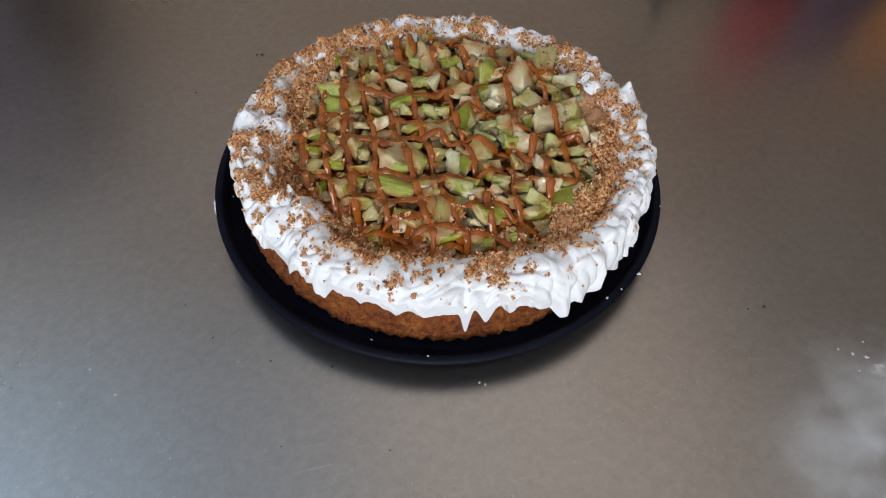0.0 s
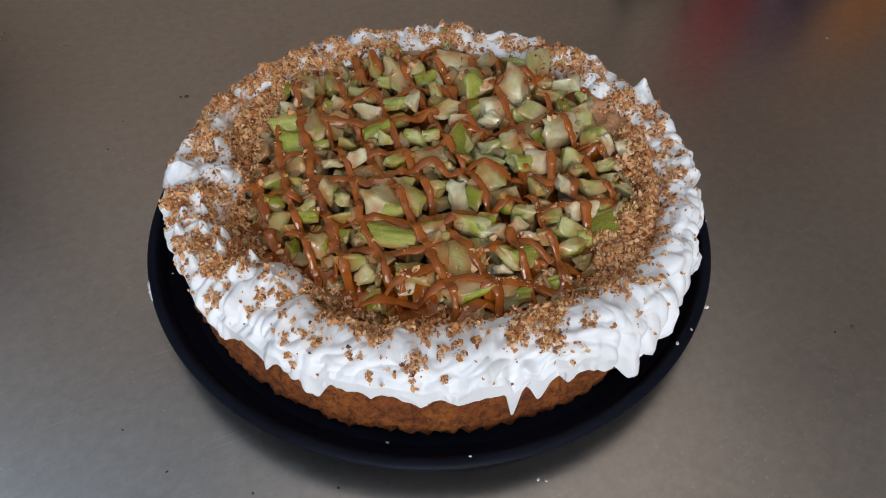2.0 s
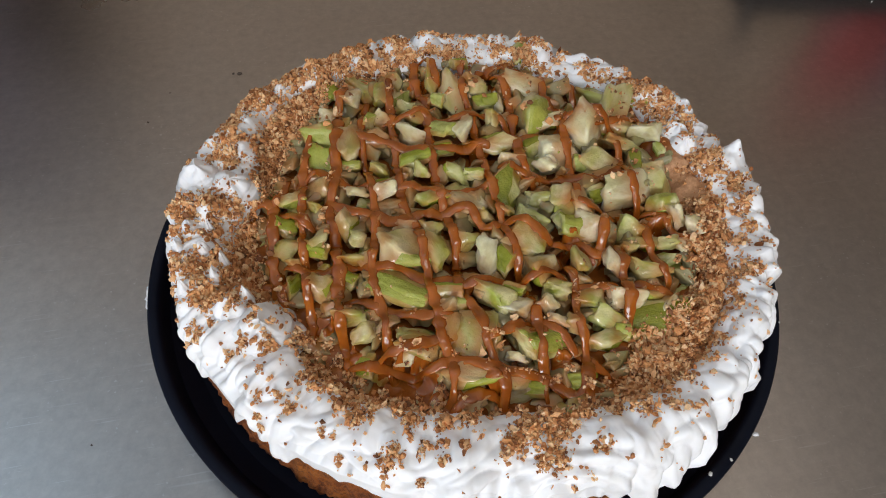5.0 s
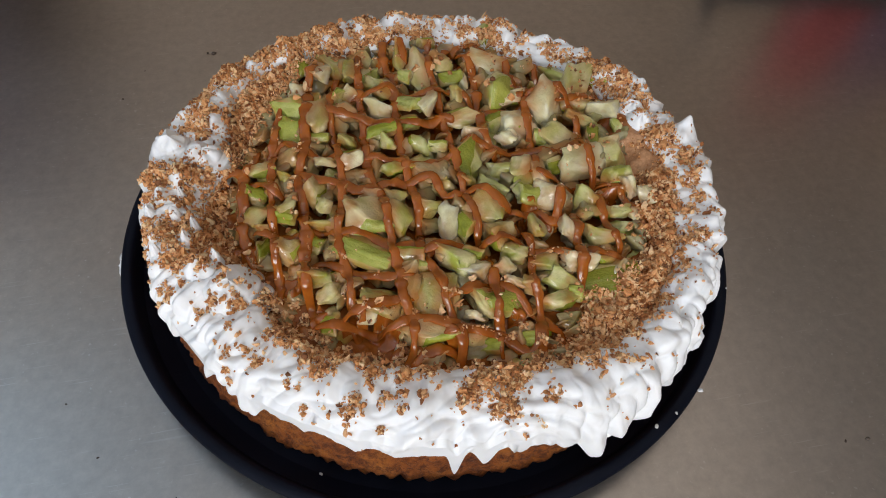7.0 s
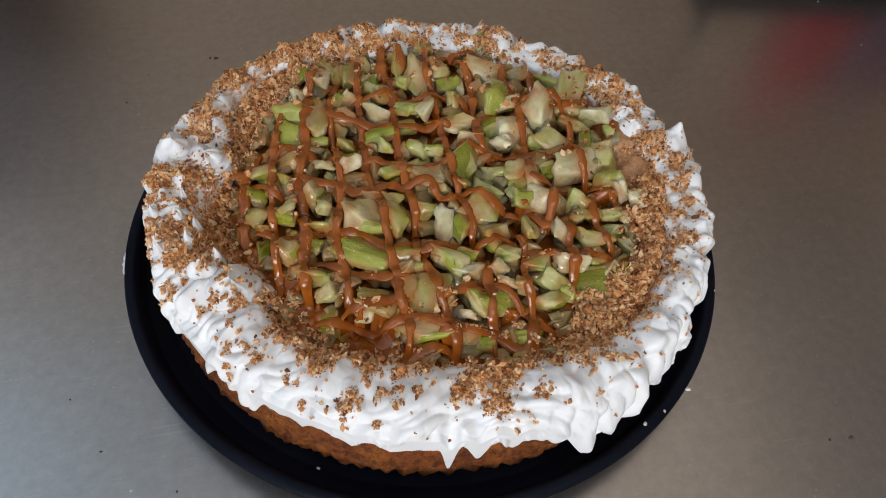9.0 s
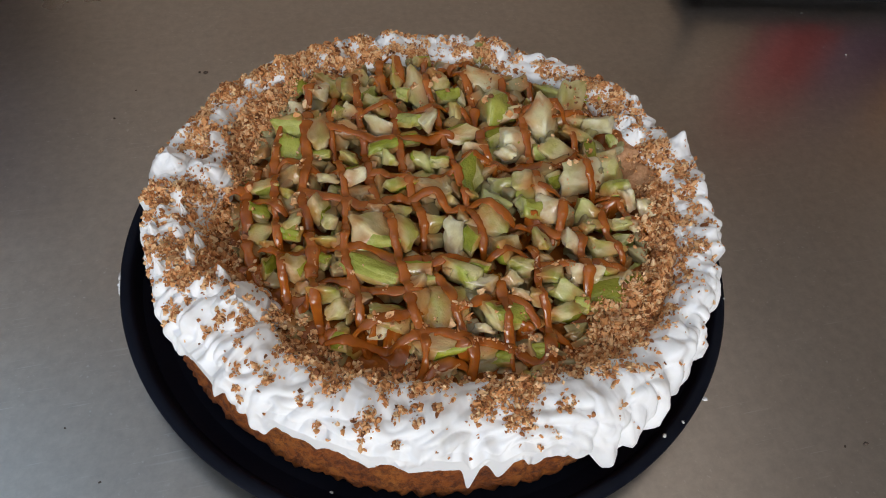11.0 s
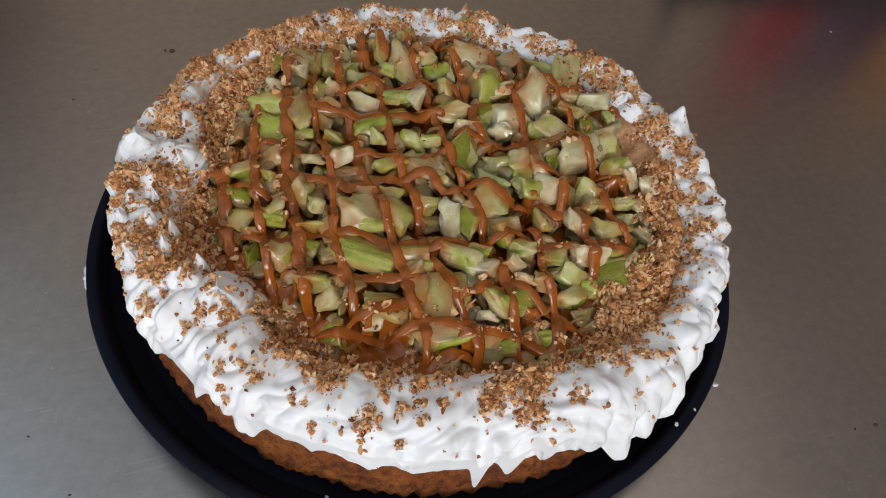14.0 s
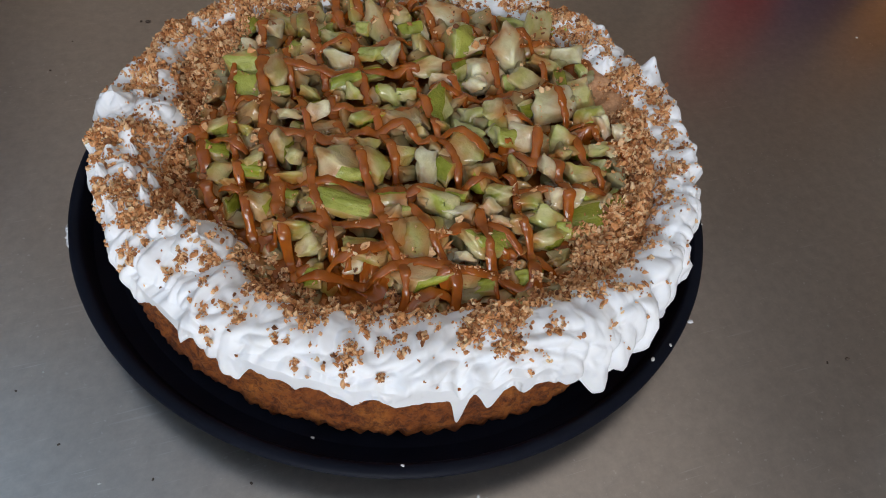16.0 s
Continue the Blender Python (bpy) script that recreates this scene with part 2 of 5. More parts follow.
def filling_material():
    m, n, l, s = material("crumb_and_caramel_bed")
    co = n.new("ShaderNodeTexCoord")
    mixn = noise_node(n, l, co, 60, 5, 0.65)
    fine = noise_node(n, l, co, 500, 4, 0.7)
    tone = ramp_node(n, l, mixn.outputs[0], [(0.35, (0.18, 0.046, 0.006)), (0.6, (0.30, 0.085, 0.012)), (0.8, (0.42, 0.16, 0.04))])
    # a patch of nut paste between the fruit and the cream
    spot = n.new("ShaderNodeVectorMath")
    spot.operation = "DISTANCE"
    spot.inputs[1].default_value = (0.109, -0.003, 0.049)
    l.new(co.outputs["Object"], spot.inputs[0])
    near = n.new("ShaderNodeMapRange")
    near.inputs[1].default_value, near.inputs[2].default_value, near.inputs[3].default_value, near.inputs[4].default_value = 0.016, 0.026, 1.0, 0.0
    l.new(spot.outputs["Value"], near.inputs[0])
    paste = ramp_node(n, l, fine.outputs[0], [(0.3, (0.38, 0.17, 0.075)), (0.65, (0.60, 0.33, 0.17))])
    l.new(mix_node(n, l, near.outputs[0], tone.outputs[0], paste.outputs[0]), s.inputs["Base Color"])
    gloss = n.new("ShaderNodeMapRange")
    gloss.inputs[3].default_value, gloss.inputs[4].default_value = 0.28, 0.6
    l.new(near.outputs[0], gloss.inputs[0])
    l.new(gloss.outputs[0], s.inputs["Roughness"])
    s.inputs["Specular IOR Level"].default_value = 0.3
    bump_node(n, l, mixn.outputs[0], 0.5, 0.004, s)
    return m


def plain_material(name, colour, rough=0.6, metal=0.0, vary=0.12, scale=12.0):
    m, n, l, s = material(name)
    co = n.new("ShaderNodeTexCoord")
    mottle = noise_node(n, l, co, scale, 5, 0.6)
    low, high = (tuple(min(1.0, c * k) for c in colour) for k in (1 - vary, 1 + vary))
    tone = ramp_node(n, l, mottle.outputs[0], [(0.3, low), (0.7, high)])
    l.new(tone.outputs[0], s.inputs["Base Color"])
    s.inputs["Roughness"].default_value, s.inputs["Metallic"].default_value = rough, metal
    bump_node(n, l, mottle.outputs[0], 0.1, 0.002, s)
    return m


STEEL, PLATE, CRUST, CREAM, CARAMEL, CRUMB, BED = (
    steel_material(), plate_material(), crust_material(), cream_material(), caramel_material(), crumb_material(), filling_material())
SKIN = apple_skin_material("green_apple_skin", (0.27, 0.29, 0.020), (0.36, 0.37, 0.040), (0.44, 0.44, 0.12))
DARK_SKIN = apple_skin_material("olive_apple_skin", (0.19, 0.19, 0.012), (0.26, 0.26, 0.020), (0.33, 0.33, 0.05))
GREEN_FLESH = apple_flesh_material("pale_green_apple", (0.76, 0.70, 0.36), (0.41, 0.45, 0.075), 0.14)
PALE_FLESH = apple_flesh_material("pale_apple", (0.86, 0.74, 0.43), (0.58, 0.51, 0.175), 0.16)
WHITE_FLESH = apple_flesh_material("white_apple", (0.94, 0.88, 0.63), (0.78, 0.70, 0.40), 0.10)
# translucent low pieces; the shade between pieces is partly in this darker tint
GLASSY_SHADED_FLESH = apple_flesh_material("glassy_shaded_apple", (0.50, 0.43, 0.25), (0.35, 0.28, 0.115), 0.24)
WALL_PAINT = plain_material("wall_paint", (0.36, 0.275, 0.205), 0.7, vary=0.05, scale=3)
CEILING_PAINT = plain_material("ceiling_paint", (0.64, 0.635, 0.63), 0.8, vary=0.04, scale=3)
FLOOR_TILE = plain_material("floor_tile", (0.25, 0.23, 0.21), 0.5, scale=5)
RED_WRAP = plain_material("red_wrapper", (0.24, 0.022, 0.028), 0.35, vary=0.2, scale=30)
PURPLE_WRAP = plain_material("purple_wrapper", (0.06, 0.022, 0.055), 0.35, vary=0.25, scale=30)
ORANGE_WRAP = plain_material("orange_wrapper", (0.36, 0.13, 0.02), 0.35, vary=0.2, scale=30)
PURPLE_CABINET = plain_material("purple_cabinet_paint", (0.05, 0.028, 0.045), 0.5, vary=0.15, scale=8)
BLACK_PLASTIC = plain_material("black_plastic", (0.012, 0.012, 0.014), 0.4, vary=0.3, scale=60)
DRIED_CREAM = plain_material("dried_cream", (0.72, 0.73, 0.74), 0.6, vary=0.1, scale=400)
FLOUR = plain_material("flour_speck", (0.62, 0.62, 0.60), 0.8, vary=0.1, scale=400)
DARK_SPECK = plain_material("dark_crumb", (0.085, 0.06, 0.045), 0.7, vary=0.3, scale=400)


# ---- mesh helpers ----
def mesh_from(name, verts, faces, mats, smooth=True):
    me = bpy.data.meshes.new(name)
    me.from_pydata([tuple(map(float, v)) for v in verts], [], [tuple(map(int, f)) for f in faces])
    for m in mats if isinstance(mats, (list, tuple)) else [mats]:
        me.materials.append(m)
    if smooth:
        me.polygons.foreach_set("use_smooth", [True] * len(me.polygons))
    me.update()
    return me


def from_bm(name, bm, mats, smooth=False):
    bmesh.ops.recalc_face_normals(bm, faces=bm.faces)
    me = bpy.data.meshes.new(name)
    bm.to_mesh(me)
    bm.free()
    for m in mats if isinstance(mats, (list, tuple)) else [mats]:
        me.materials.append(m)
    if smooth:
        me.polygons.foreach_set("use_smooth", [True] * len(me.polygons))
    return me


def part(name, data, parent, label="", kind=""):
    ob = new(name, data)
    ob.parent = parent
    return tagged(ob, label=label, kind=kind)


def box_bm(bm, low, high, bevel=0.0):
    made = bmesh.ops.create_cube(bm, size=1.0)["verts"]
    for v in made:
        v.co = Vector([(a + b) / 2 + c * (b - a) for a, b, c in zip(low, high, v.co)])
    if bevel:
        edges = {e for v in made for e in v.link_edges}
        bmesh.ops.bevel(bm, geom=list(edges), offset=bevel, segments=2, affect="EDGES")
    return bm


def box_mesh(name, low, high, mat, bevel=0.0):
    return from_bm(name, box_bm(bmesh.new(), low, high, bevel), mat)


def grid_faces(rows, cols, wrap_rows=True, wrap_cols=False):
    out = []
    for i in range(rows if wrap_rows else rows - 1):
        j2 = (i + 1) % rows
        for j in range(cols if wrap_cols else cols - 1):
            k = (j + 1) % cols
            out.append((i * cols + j, j2 * cols + j, j2 * cols + k, i * cols + k))
    return out


def round_table(table, theta):
    """Smooth periodic values over the angle (degrees), from pairs (angle, value)."""
    table = sorted(table)
    a = np.array([p[0] for p in table], float)
    v = np.array([p[1] for p in table], float)
    a, v = np.r_[a - 360, a, a + 360], np.r_[v, v, v]
    return np.interp((np.asarray(theta) + 180) % 360 - 180, a, v)


def smooth_round(values, n):
    """Running mean of n samples round a closed ring."""
    kernel = np.hanning(n + 2)[1:-1]
    kernel /= kernel.sum()
    padded = np.r_[values[-n:], values, values[:n]]
    return np.convolve(padded, kernel, "same")[n:-n]


def lathe(name, profile, mat, steps=160):
    verts, cols = [], len(profile)
    for i in range(steps):
        a = 2 * math.pi * i / steps
        verts += [(r * math.cos(a), r * math.sin(a), z) for r, z in profile]
    return mesh_from(name, verts, grid_faces(steps, cols), mat)


# ---- the room and the table ----
X0, X1, Y0, Y1, FLOOR, TOP = -2.0, 2.0, -2.4, 1.1, -0.9, 1.7


def structure(name, me, label):
    return tagged(new(name, me), label, name.split("_")[0], kind="structure")


structure("floor", box_mesh("floor", (X0 - 0.1, Y0 - 0.1, FLOOR - 0.1), (X1 + 0.1, Y1 + 0.1, FLOOR), FLOOR_TILE), "plain grey tiled kitchen floor")
structure("ceiling", box_mesh("ceiling", (X0 - 0.1, Y0 - 0.1, TOP), (X1 + 0.1, Y1 + 0.1, TOP + 0.1), CEILING_PAINT), "plain off-white painted kitchen ceiling")
structure("wall_north", box_mesh("wall_north", (X0, Y1, FLOOR), (X1, Y1 + 0.1, TOP), WALL_PAINT), "plain warm beige painted kitchen wall")
# the opening is added for the fill from behind the camera
bm = bmesh.new()
box_bm(bm, (X0, Y0 - 0.1, FLOOR), (-1.6, Y0, TOP))
box_bm(bm, (0.0, Y0 - 0.1, FLOOR), (X1, Y0, TOP))
box_bm(bm, (-1.6, Y0 - 0.1, FLOOR), (0.0, Y0, 0.6))
box_bm(bm, (-1.6, Y0 - 0.1, 1.5), (0.0, Y0, TOP))
structure("wall_south", from_bm("wall_south", bm, WALL_PAINT), "beige painted kitchen wall with a wide opening added for light")
structure("wall_east", box_mesh("wall_east", (X1, Y0 - 0.1, FLOOR), (X1 + 0.1, Y1 + 0.1, TOP), WALL_PAINT), "plain warm beige painted kitchen wall")
bm = bmesh.new()
box_bm(bm, (X0 - 0.1, Y0 - 0.1, FLOOR), (X0, WINDOW_Y[0], TOP))
box_bm(bm, (X0 - 0.1, WINDOW_Y[1], FLOOR), (X0, Y1 + 0.1, TOP))
box_bm(bm, (X0 - 0.1, WINDOW_Y[0], FLOOR), (X0, WINDOW_Y[1], WINDOW_Z[0]))
box_bm(bm, (X0 - 0.1, WINDOW_Y[0], WINDOW_Z[1]), (X0, WINDOW_Y[1], TOP))
structure("wall_west", from_bm("wall_west", bm, WALL_PAINT), "beige painted kitchen wall with a window opening")

table = structure("table_top", box_mesh("table_top", (-0.9, -0.7, -0.04), (1.1, 0.62, 0.0), STEEL, 0.004), "worn brushed stainless steel work table")
table["category"] = "table"
for x in (-0.86, 1.06):
    for y in (-0.66, 0.58):
        part("table_leg", box_mesh("table_leg", (x - 0.02, y - 0.02, FLOOR), (x + 0.02, y + 0.02, -0.04), STEEL, 0.003), table)

# ---- the plate ----
plate = tagged(new("plate"), "round black plate with a raised rim on the steel table", "plate")
part("dish", lathe("dish", [(r * 0.994, z) for r, z in [
    (0.0005, 0.0004), (0.118, 0.0004), (0.128, 0.0012), (0.142, 0.0075), (0.1515, 0.0135), (0.1548, 0.0168), (0.1556, 0.0184), (0.1550, 0.0196),
    (0.1535, 0.0202), (0.1512, 0.0202), (0.1500, 0.0192), (0.1490, 0.0172), (0.1476, 0.0115), (0.1450, 0.0078), (0.1400, 0.0062), (0.1200, 0.0058), (0.0005, 0.0058)]], PLATE, 220), plate)

# ---- the tart ----
tart = tagged(new("apple_tart"), "apple tart with whipped cream, caramel lattice and toasted crumbs", "tart")
FLUTES = 88


CRUST_AT, CRUST_LOW, CRUST_HIGH = (0.002, 0.004), 0.1382, 0.1356


def crust_radius(a, z):
    """Distance of the crust's face from the plate's middle, at the angle a: a cone a little off centre."""
    own = CRUST_LOW + (CRUST_HIGH - CRUST_LOW) * max(0.0, min(1.0, (z - 0.0062) / 0.034))
    return own + CRUST_AT[0] * math.cos(a) + CRUST_AT[1] * math.sin(a)


def crust_mesh():
    steps, cols = FLUTES * 9, 18
    verts = []
    for i in range(steps):
        a = 2 * math.pi * i / steps
        wave = abs(math.sin(a * FLUTES / 2 + 0.5 * noise.noise(Vector((9 * math.cos(a), 9 * math.sin(a), 0))))) ** 0.7
        for j in range(cols):
            f = j / (cols - 1)
            z = 0.0062 + f * 0.034
            r = crust_radius(a, z) + 0.0013 * (wave - 0.5) * (1 - 0.4 * f) - 0.003 * max(0.0, 0.1 - f) / 0.1
            p = Vector((r * math.cos(a), r * math.sin(a), z))
            r += 0.0016 * noise.fractal(p * 60, 1.0, 2.0, 4) + 0.0018 * noise.noise(p * 300)
            verts.append((r * math.cos(a), r * math.sin(a), z + 0.0008 * noise.noise(p * 150)))
    faces = grid_faces(steps, cols)
    faces.append(tuple(i * cols + cols - 1 for i in range(steps)))
    faces.append(tuple(i * cols for i in reversed(range(steps))))
    return mesh_from("crust", verts, faces, CRUST)


part("crust", crust_mesh(), tart, "golden brown fluted sponge crust")

INNER = [(-157, 106), (-146, 102), (-136, 105), (-127, 105), (-118, 103), (-109, 101), (-97, 100), (-89, 102), (-80, 106), (-69, 111), (-58, 117), (-48, 120), (-37, 121), (-23, 117), (-9, 117), (13, 113), (31, 119), (55, 110), (80, 102), (108, 108), (117, 113), (129, 120), (140, 117), (155, 104), (168, 100), (178, 108)]
OUTER = [(-177, 139.4), (-170, 138.8), (-163, 139.9), (-156, 138.3), (-149, 133.8), (-142, 137.2), (-135, 138.0), (-128, 135.8), (-121, 135.0), (-114, 137.2), (-107, 137.0), (-100, 135.2), (-93, 135.6), (-86, 136.5), (-79, 139.0), (-72, 146.1), (-65, 144.2), (-58, 138.2), (-51, 141.9), (-44, 142.1), (-37, 143.0), (-30, 141.5), (-23, 141.5), (-16, 150.5), (-9, 143.8), (-2, 150.7), (5, 148.1), (12, 144.4), (19, 145.6), (26, 143.5), (33, 135.2), (40, 139.0), (47, 136.0), (54, 133.3), (61, 135.9), (68, 138.7), (75, 134.7), (82, 138.0), (89, 134.7), (96, 135.0), (103, 139.0), (110, 138.9), (117, 131.9), (124, 130.9), (131, 136.0), (138, 137.9), (145, 132.3), (152, 136.5), (159, 141.0), (166, 144.3), (173, 139.2)]
# lower hem of the cream: drips hang further down
HEM = [(-175, 40.0), (-166, 41.2), (-160, 38.3), (-154, 35.5), (-150, 43.6), (-145, 37.7), (-140, 41.8), (-136, 37.9), (-133, 27.9), (-130.5, 44.0), (-127, 41.4), (-120, 39.5), (-112, 36.5), (-106, 38.7), (-101, 41.5), (-98.5, 39.2), (-97, 18.0), (-95.3, 44.3), (-92, 29.0), (-89, 45.0), (-86, 33.0), (-83.5, 40.2), (-81, 37.2), (-76, 31.5), (-74, 23.0), (-71, 29.3), (-68, 24.7), (-64, 30.5), (-55, 28.6), (-48, 26.0), (-42, 30.0), (-35, 26.9), (-28, 29.7), (-17, 27.4), (0, 28.0), (60, 30.0), (120, 32.0), (160, 35.0)]
# depth of the ruffles along the lower edge, millimetres
RUFFLE = [(-175, 1.6), (-150, 1.2), (-120, 1.2), (-95, 1.8), (-75, 3.4), (-55, 4.6), (-30, 5.2), (0, 4.8), (30, 4.2), (90, 3.0), (150, 2.8)]
CREST = [(-165, 57), (-140, 57), (-110, 56), (-75, 56), (-40, 55), (0, 53), (40, 54), (75, 53.5), (100, 54.5), (130, 56.5), (157, 58), (180, 57)]
# how strongly the piping shows as regular ridges
DRAWN_OUT = [(-180, 0.2), (-160, 0.5), (-140, 0.9), (-110, 1.0), (-85, 1.0), (-72, 0.5), (-60, 0.0), (40, 0.0), (120, 0.0), (160, 0.2)]
LEAN_OF_FOLDS = [(-165, -0.2), (-130, 0.1), (-100, 0.6), (-80, 0.9), (-60, 0.3), (-20, 0.1), (30, 0.3), (90, -0.2), (150, -0.4)]
RIDGE = [(-165, 0.5), (-125, 0.36), (-105, 0.36), (-85, 0.6), (-60, 1.0), (-20, 0.8), (20, 0.75), (60, 0.8), (110, 0.7), (160, 0.6)]


def pillow(u, w, seed, lean, drawn):
    """Rounded lumps with sharp creases between them, along the border (u) and across it (w), in metres; drawn out along the border where drawn is high."""
    bend = noise.noise(Vector((u * 30, w * 30, seed + 5)))
    along, over = 48 - 22 * drawn, 30 + 26 * drawn
    a = Vector((u * 48 - u * 22 * drawn + lean * w * along + 1.0 * bend, w * over + 0.7 * bend, seed))
    b = Vector((u * 105 - u * 40 * drawn + lean * w * 90 + bend, w * 75 + bend, seed + 11))
    return abs(noise.noise(a)) ** 0.75 * 1.5, abs(noise.noise(b)) ** 0.8 * 1.5


def cream_mesh():
    steps, cols = 1500, 84
    deg = np.linspace(-180, 180, steps, endpoint=False)
    ri, ro = smooth_round(round_table(INNER, deg), 21) / 1000, smooth_round(round_table(OUTER, deg), 13) / 1000 - 0.0022
    hem, crest = smooth_round(round_table(HEM, deg), 7) / 1000, smooth_round(round_table(CREST, deg), 41) / 1000
    ridge, lean = smooth_round(round_table(RIDGE, deg), 41), smooth_round(round_table(LEAN_OF_FOLDS, deg), 61)
    ruffle = smooth_round(round_table(RUFFLE, deg), 61) / 1000
    drawn = smooth_round(round_table(DRAWN_OUT, deg), 61)
    verts = np.zeros((steps, cols, 3))
    for i in range(steps):
        a = radians(deg[i])
        ca, sa = math.cos(a), math.sin(a)
        u = 0.13 * a
        around = Vector((ca * 0.13, sa * 0.13, 0))
        mid, half = (ri[i] + ro[i]) / 2, (ro[i] - ri[i]) / 2
        high = crest[i] - 0.002 + 0.0035 * noise.noise(around * 55) + 0.002 * noise.noise(around * 140)
        low_in = 0.042
        ragged = 0.010 * abs(noise.noise(around * 75 + Vector((0, 0, 3)))) - 0.0024 + 0.0016 * noise.noise(around * 260)
        for j in range(cols):
            f = j / (cols - 1)
            phi = math.pi * (1.06 - 1.14 * f)
            c, s = math.cos(phi), math.sin(phi)
            r = mid + half * (abs(c) ** 0.85) * (1 if c > 0 else -1)
            foot = low_in if c < 0 else low_in + (hem[i] + ragged - low_in) * min(1.0, abs(c) ** 1.4)
            z = foot + (high - foot) * max(0.0, s) ** 0.75 if s > 0 else foot + 0.004 * s
            w = 0.055 * f
            big, small = pillow(u, w, 2.0, lean[i], drawn[i])
            p = Vector((r * ca, r * sa, z))
            crease = abs(math.sin(deg[i] * 0.34 + 46 * lean[i] * w + 2.2 * noise.noise(p * 40))) ** 0.5
            lump = noise.noise(p * 60 + Vector((3, 1, 7)))
            outside = 0.32 + 0.68 * max(0.0, min(1.0, (f - 0.25) / 0.4))
            comb = abs(math.sin(u * 640 + 5.0 * noise.noise(p * 45) + 3.0 * lean[i] * f)) ** 0.6 * max(0.0, 0.25 + 1.3 * noise.noise(p * 38 + Vector((5, 2, 0))))
            crisp = (1 - 2 * abs(noise.noise(p * 85 + Vector((1, 8, 2))))) * (0.6 + 0.8 * noise.noise(p * 30))
            push = outside * (0.0022 * (1 - 0.45 * drawn[i]) * crisp + ridge[i] * (0.0050 * big + 0.0006 * (1 - drawn[i]) * crease) + 0.0034 * (1 - 0.3 * drawn[i]) * small + 0.0008 * (1 - drawn[i]) * comb - 0.003) + 0.0018 * lump + 0.0011 * noise.noise(p * 135) + 0.0002 * noise.noise(p * 420)
            wave = abs(math.sin(u * 200 + 9.0 * noise.noise(around * 30) + 2.6 * noise.noise(p * 55) + 1.6 * f)) ** 0.6 - 0.6
            push += ruffle[i] * (1 + 1.1 * noise.noise(around * 50 + Vector((0, 0, 9)))) * wave * max(0.0, min(1.0, (f - 0.45 - 0.2 * drawn[i]) / 0.28))
            if f > 0.95:
                push *= (1 - f) / 0.05 * 0.5 + 0.5
            nr, nz = c, max(0.0, s)
            q = math.hypot(nr, nz) or 1
            if f > 0.8:
                r = max(r, crust_radius(a, z) + 0.0026 - push * nr / q - 0.002 * (f > 0.99))
            verts[i, j] = ((r + push * nr / q) * ca, (r + push * nr / q) * sa, z + push * nz / q)
    # pulled-up peaks where the nozzle lifted off
    flat = verts.reshape(-1, 3)
    for x, y, height, wide in PEAKS:
        d = np.hypot(flat[:, 0] - x, flat[:, 1] - y)
        flat[:, 2] += np.where(flat[:, 2] > 0.042, height * np.exp(-(d / wide) ** 2), 0)
    return mesh_from("cream_border", flat, [f[::-1] for f in grid_faces(steps, cols)], CREAM)


PEAKS = [(0.140, 0.012, 0.008, 0.003), (-0.129, 0.040, 0.006, 0.005), (0.131, 0.050, 0.003, 0.004), (-0.112, -0.036, 0.005, 0.004), (0.034, 0.125, 0.004, 0.005),
         (0.01, 0.127, 0.004, 0.004), (-0.118, 0.012, 0.007, 0.0035), (-0.126, 0.006, 0.006, 0.003), (0.128, -0.020, 0.003, 0.004), (0.058, 0.118, 0.003, 0.004), (-0.03, 0.126, 0.004, 0.004),
         (-0.06, 0.117, 0.004, 0.004), (-0.098, 0.094, 0.004, 0.005), (0.098, 0.094, 0.003, 0.004), (-0.104, -0.083, 0.003, 0.005), (0.112, -0.072, 0.003, 0.004)]
cream = part("cream_border", cream_mesh(), tart, "thick piped white whipped cream")


def swirl_mesh(seed, radius, height):
    """A lump of piped cream with turning folds and a small tip."""
    rows, cols = 96, 26
    verts = []
    for i in range(rows):
        a = 2 * math.pi * i / rows
        for j in range(cols):
            f = j / (cols - 1)
            turn = a * 3 + 4.2 * f + seed + 1.6 * noise.noise(Vector((math.cos(a), math.sin(a), f + seed)) * 1.5)
            fold = abs(math.sin(turn)) ** 0.6
            r = radius * (1 - f ** 2.2) ** 0.55 * (0.86 + 0.2 * fold * (1 - f))
            p = Vector((r * math.cos(a), r * math.sin(a), f)) * 60 + Vector((seed, 0, 0))
            r *= 1 + 0.16 * noise.noise(p)
            z = height * f * (0.9 + 0.25 * noise.noise(Vector((math.cos(a), math.sin(a), seed)) * 1.2))
            verts.append((r * math.cos(a), r * math.sin(a), z))
    faces = grid_faces(rows, cols)
    return mesh_from("cream_swirl", verts, faces, CREAM)


